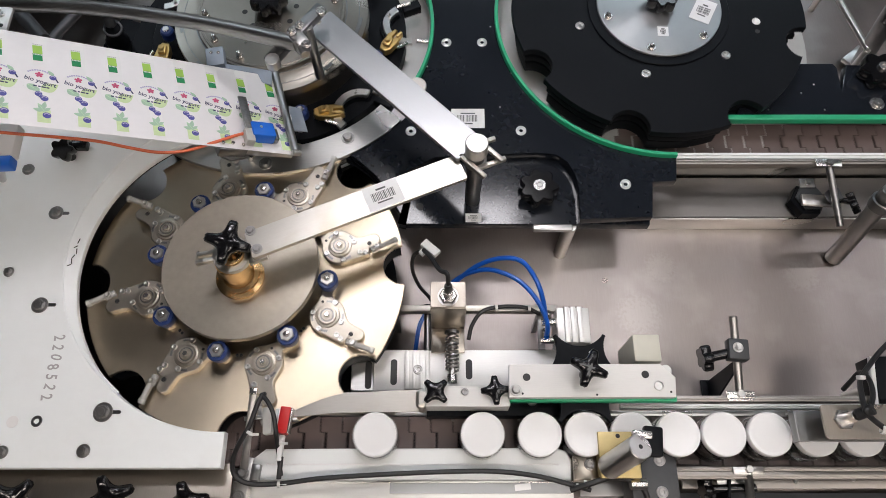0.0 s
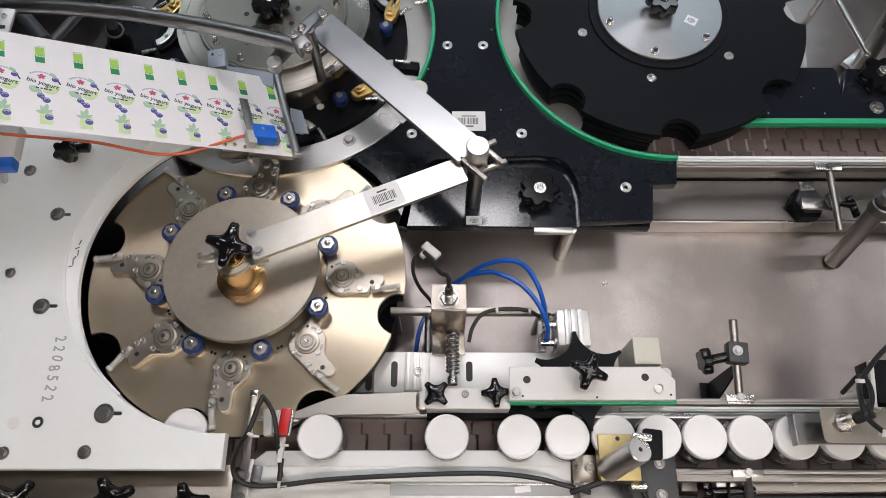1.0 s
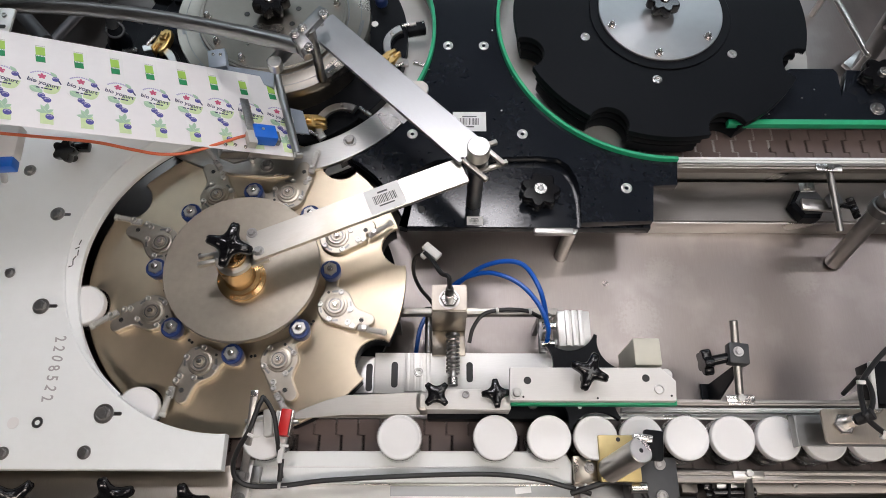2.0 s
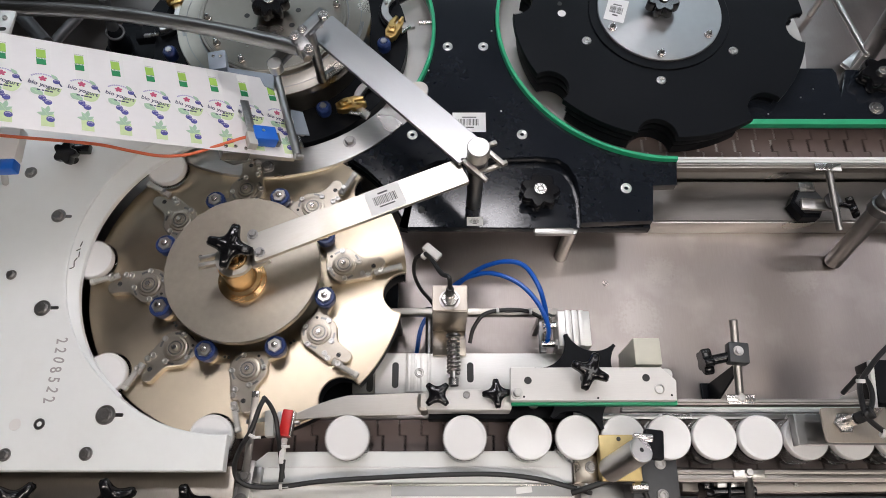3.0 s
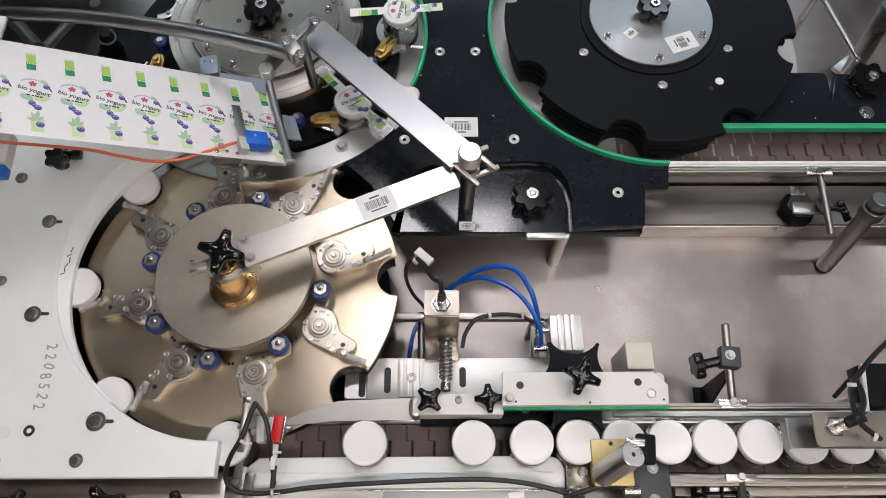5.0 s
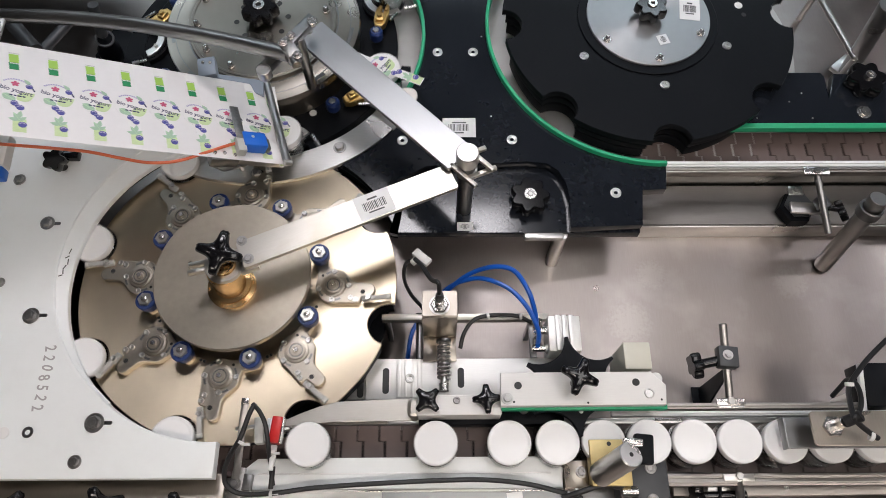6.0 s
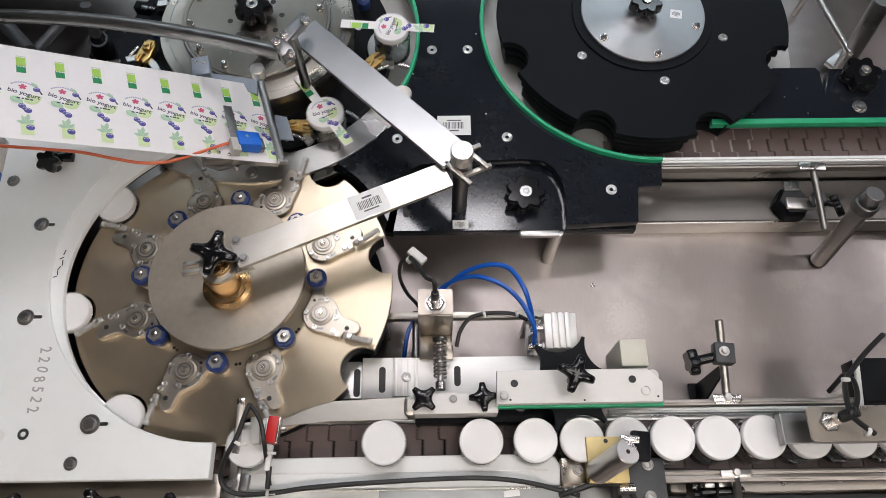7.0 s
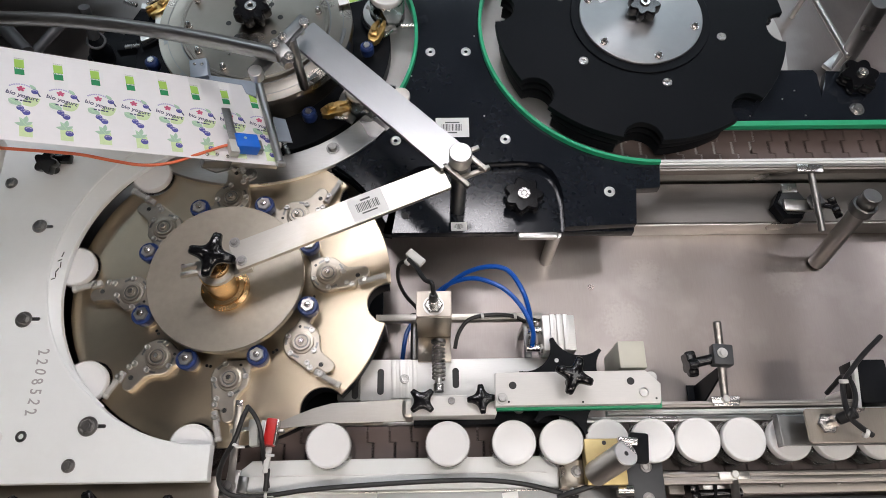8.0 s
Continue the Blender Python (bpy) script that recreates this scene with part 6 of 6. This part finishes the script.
e = (-0.2902, 0.7711, 0.372)
part("knuckle", disc(0.0125, 0.020, (e[0], e[1], 0.352)), STEEL, hb, "round steel knuckle")
e = (-0.2374, 0.8486, 0.34)
part("post", rod((e[0], e[1], 0.220), (e[0], e[1], 0.362), 0.009), DARKSTEEL, hb)
e = (-0.2143, 0.8754, 0.37)
part("cap", disc(0.009, 0.008, (e[0], e[1], 0.366)), CHROME, hb)
pe = thing("peeling_edge", "round steel peeling rod across the end of the web", "peeling rod", web_pose(0))
part("rod", rod((0.0128, 0.112, 0.008), (0.0128, -0.104, 0.008), 0.0075), TUBE, pe)
part("end_pin", rod((0.006, -0.106, 0.008), (0.022, -0.104, 0.008), 0.0055), STEEL, pe)
us = thing("web_bracket", "drilled aluminium bracket under the web with a sensor strip", "bracket", web_pose(0))
part("bracket", box((0.128, 0.020, 0.014), (-0.046, -0.086, -0.014), Z(3), 0.0015), STEEL, us)
part("flange", box((0.050, 0.016, 0.020), (-0.096, -0.096, -0.012), Z(6), 0.0015), DARKSTEEL, us)
for u, v in ((-0.115, -0.112), (-0.098, -0.110), (-0.080, -0.112), (-0.055, -0.112), (-0.030, -0.110), (0.004, -0.108)):
    part("screw", cap_mesh(0.0032, 0.003), CHROME, us, m=pose(u, v + 0.016, 0.0028 if u < -0.07 else -0.0052))
part("sensor_strip", box((0.0155, 0.075, 0.003), (-0.0705, -0.032, 0.020), Z(1), 0.0006), BOLT, us, "flat grey steel strip over the web")
part("strip_block", box((0.0155, 0.030, 0.016), (-0.0705, -0.083, 0.0125), w=0.001), GREYPAINT, us)
pp = thing("press_plate", "flat grey press plate beyond the peeling rod", "press plate")
part("plate", prism([(-0.2880, 0.7357), (-0.2557, 0.7332), (-0.2726, 0.7842), (-0.2971, 0.7907)], 0.203, 0.207, 0.0006), SLATE, pp)
part("post", rod((-0.2784, 0.7610, 0.166), (-0.2784, 0.7610, 0.2035), 0.006), STEEL, pp)
db = thing("drilled_bracket", "small drilled grey bracket below the web edge", "bracket")
part("plate", prism([(-0.4083, 0.6673), (-0.3855, 0.6577), (-0.3493, 0.6671), (-0.3406, 0.6731), (-0.3278, 0.6900), (-0.4063, 0.7011)], 0.2215, 0.2265, 0.0008), STEEL, db)
for u in ((-0.3962, 0.6886), (-0.3818, 0.6717), (-0.3540, 0.6825), (-0.3383, 0.6812)):
    part("hole", disc(0.0026, 0.0006, (u[0], u[1], 0.2263), seg=14), INK, db)
part("slot", box((0.020, 0.0035, 0.0006), (-0.3698, 0.6727, 0.2266), Z(-12), 0), INK, db)
part("post", rod((-0.3696, 0.6961, 0.166), (-0.3696, 0.6961, 0.2218), 0.005), STEEL, db)
bs = thing("label_sensor", "small blue label sensor over the web edge", "sensor", web_pose(0))
part("body", box((0.042, 0.032, 0.022), (-0.045, -0.070, 0.013), Z(2), 0.0025), BLUE, bs)
part("button", disc(0.003, 0.001, (-0.049, -0.066, 0.0237)), STEEL, bs)
part("face", box((0.008, 0.024, 0.014), (-0.020, -0.072, 0.010), Z(2), 0.002), DARKSTEEL, bs)
solid("sensor_cable", tube([(-0.3367, 0.6862, 0.275), (-0.3543, 0.6731, 0.29), (-0.3891, 0.6445, 0.31), (-0.4285, 0.6187, 0.325), (-0.4705, 0.6094, 0.335), (-0.5136, 0.6119, 0.345), (-0.566, 0.6186, 0.355), (-0.6258, 0.6198, 0.365), (-0.6785, 0.622, 0.37), (-0.7363, 0.622, 0.38), (-0.8021, 0.6218, 0.39)], 0.0027, 12), ORANGE, "orange sensor cable hanging along the web", "cable")
fbx = thing("fork_sensor", "white and blue sensor box beside the web", "sensor")
e = (-0.7348, 0.6321, 0.33)
part("body", box((0.050, 0.060, 0.022), (e[0], e[1], 0.329), Z(3), 0.003), PAPER, fbx, "white sensor housing")
part("base", box((0.050, 0.020, 0.022), (e[0], e[1] - 0.040, 0.327), Z(3), 0.003), BLUE, fbx, "blue sensor foot")
part("mount", rod((e[0] - 0.075, e[1], 0.2005), (e[0] - 0.018, e[1], 0.319), 0.006), STEEL, fbx)
kb = thing("clamping_knob", "black knob on a dark stem beside the label web", "knob", pose(*(-0.6917, 0.6793, 0.235)))
part("grip", star_knob(5, 0.022, 0.015, 0.018, 0.8), KNOB, kb, m=pose(0, 0, -0.010, 20, 0, 0))
part("stem", rod((0, 0, -0.034), (0, 0, -0.006), 0.008), KNOB, kb)
part("bar", box((0.052, 0.018, 0.014), (0.006, 0.018, -0.022), w=0.003), KNOB, kb)
gb2 = thing("grey_sensor_box", "small grey sensor box with a blue foot on the cover", "sensor")
e = (-0.4402, 0.8812, 0.24)
part("body", box((0.034, 0.044, 0.026), (e[0], e[1], 0.228), Z(12), 0.002), SLATE, gb2)
part("foot", box((0.034, 0.012, 0.012), (e[0] + 0.006, e[1] - 0.026, 0.222), Z(12), 0.002), BLUE, gb2, "blue plastic foot")
for u in (-0.008, 0.006):
    part("screw", cap_mesh(0.003, 0.002), CHROME, gb2, m=pose(e[0] + u, e[1] + 0.008, 0.241))
part("bracket_plate", prism([(-0.4468, 0.8634), (-0.3272, 0.8212), (-0.3305, 0.8554), (-0.4195, 0.8715), (-0.4272, 0.8985), (-0.4528, 0.9095)], 0.2225, 0.230, 0.001), SLATE, gb2, "grey painted bracket plate")
# dark joint and bars at the back of the label unit
dj = thing("swivel_joint", "black swivel joint with a rod behind the label web", "swivel joint")
part("rod", rod((-0.6775, 1.0171, 0.26), (-0.6845, 1.0003, 0.19), 0.011), DARKPAINT, dj)
part("joint", lathe([(0, 0.0), (0.020, 0.0), (0.024, 0.006), (0.024, 0.035), (0.018, 0.045), (0.017, 0.075), (0, 0.075)], 28, (-0.7043, 1.0175, 0.1), Vector((-0.6822, 0.9989, 0.2)) - Vector((-0.7043, 1.0175, 0.1))), BLACKMATT, dj)
part("base", box((0.15, 0.09, 0.08), (-0.674, 1.0538, 0.04), Z(-20), 0.006), BLACKMATT, dj)
part("collar", ring(0.015, 0.0195, 0.005, (-0.685, 1.0003, 0.178), Vector((-0.6822, 0.9989, 0.2)) - Vector((-0.7043, 1.0175, 0.1))), DARKPAINT, dj)
fbk = thing("frame_bar", "dark steel frame bars behind the label web", "frame bar")
part("bar", rod((-0.9653, 1.1313, 0.1), (-0.8765, 1.036, 0.1), 0.016), DARKPAINT, fbk)
part("bar", rod((-0.8565, 1.1757, 0.04), (-0.9089, 1.0763, 0.04), 0.012), DARKPAINT, fbk)
u = (-0.923, 1.0863, 0.1)
part("foot", rod((u[0], u[1], 0), (u[0], u[1], 0.10), 0.012), DARKSTEEL, fbk)
wp = thing("slotted_bracket", "pale slotted bracket plate of the label unit", "bracket")
e = (-0.8258, 0.9142, 0.3)
part("plate", box((0.045, 0.070, 0.006), (e[0] - 0.008, e[1], 0.297), w=0.001), ALU, wp)
part("slot", prism(rounded(e[0] - 0.014, e[1] - 0.014, e[0] + 0.006, e[1] - 0.006, 0.0035), 0.2995, 0.3008, 0), INK, wp)
part("screw", cap_mesh(0.005, 0.004), STEEL, wp, m=pose(e[0] - 0.002, e[1] + 0.016, 0.300))
part("post", rod((e[0] - 0.02, e[1], 0), (e[0] - 0.02, e[1], 0.295), 0.010), STEEL, wp)


# ---- what moves ----
def jar_rows(k):
    rows = []
    for i in range(81):
        t = i / 10
        x, y, a = jar_place(t - k * T)
        rows.append((t, pose(x, y, BELT + 0.0382 * rise(t - k * T), 0, 0, a)))
    return rows


def label_rows(k):
    """A label waits on the web, is fed one step for each jar ahead of it, then rides on its own jar."""
    rows, feed, on = [], 3.74, 0.20
    for i in range(161):
        t = i / 20
        steps = 0.0
        for n in range(k):
            steps += max(0.0, min(1.0, (t - feed - n * T) / on))
        f = max(0.0, min(1.0, (t - feed - k * T) / on))
        w = web_pose(k - steps, 0.0003)
        if f > 0:
            x, y, a = jar_place(t - k * T)
            j = pose(x, y, LID + 0.0012 + 0.0382 * rise(t - k * T), 0, 0, a) @ pose(0, 0.008, 0)
            w = Matrix.LocRotScale(w.translation.lerp(j.translation, f), w.to_quaternion().slerp(j.to_quaternion(), f), None)
        rows.append((t, w))
    keep = [rows[0]]
    for p, q, r in zip(rows, rows[1:], rows[2:]):
        if (q[1].translation - p[1].translation).length > 1e-5 or (r[1].translation - q[1].translation).length > 1e-5:
            keep.append(q)
    return keep + [rows[-1]]


def motions():
    steps = [i / 4 for i in range(33)]
    for ob, c, w in ((wheel1, AX1, W1), (wheel2, C2, W2), (wheel3, AX3, W3)):
        walk(ob, [(t, pose(c[0], c[1], 0, 0, 0, w * t)) for t in steps])
    walk(spacer, [(t, pose(SPX, SPY, 0, 0, 0, WS * t)) for t in steps])
    for links, x0, x1, way in (belt_in, belt_out):
        for i, ob in enumerate(links):
            walk(ob, [(t / 10, loop_place(i * LINK + 0.0311 * t, x0, x1, way)) for t in range(81)])
    for k, ob in enumerate(jars):
        walk(ob, jar_rows(k))
    for k, ob in enumerate(labels):
        walk(ob, label_rows(k))


motions()
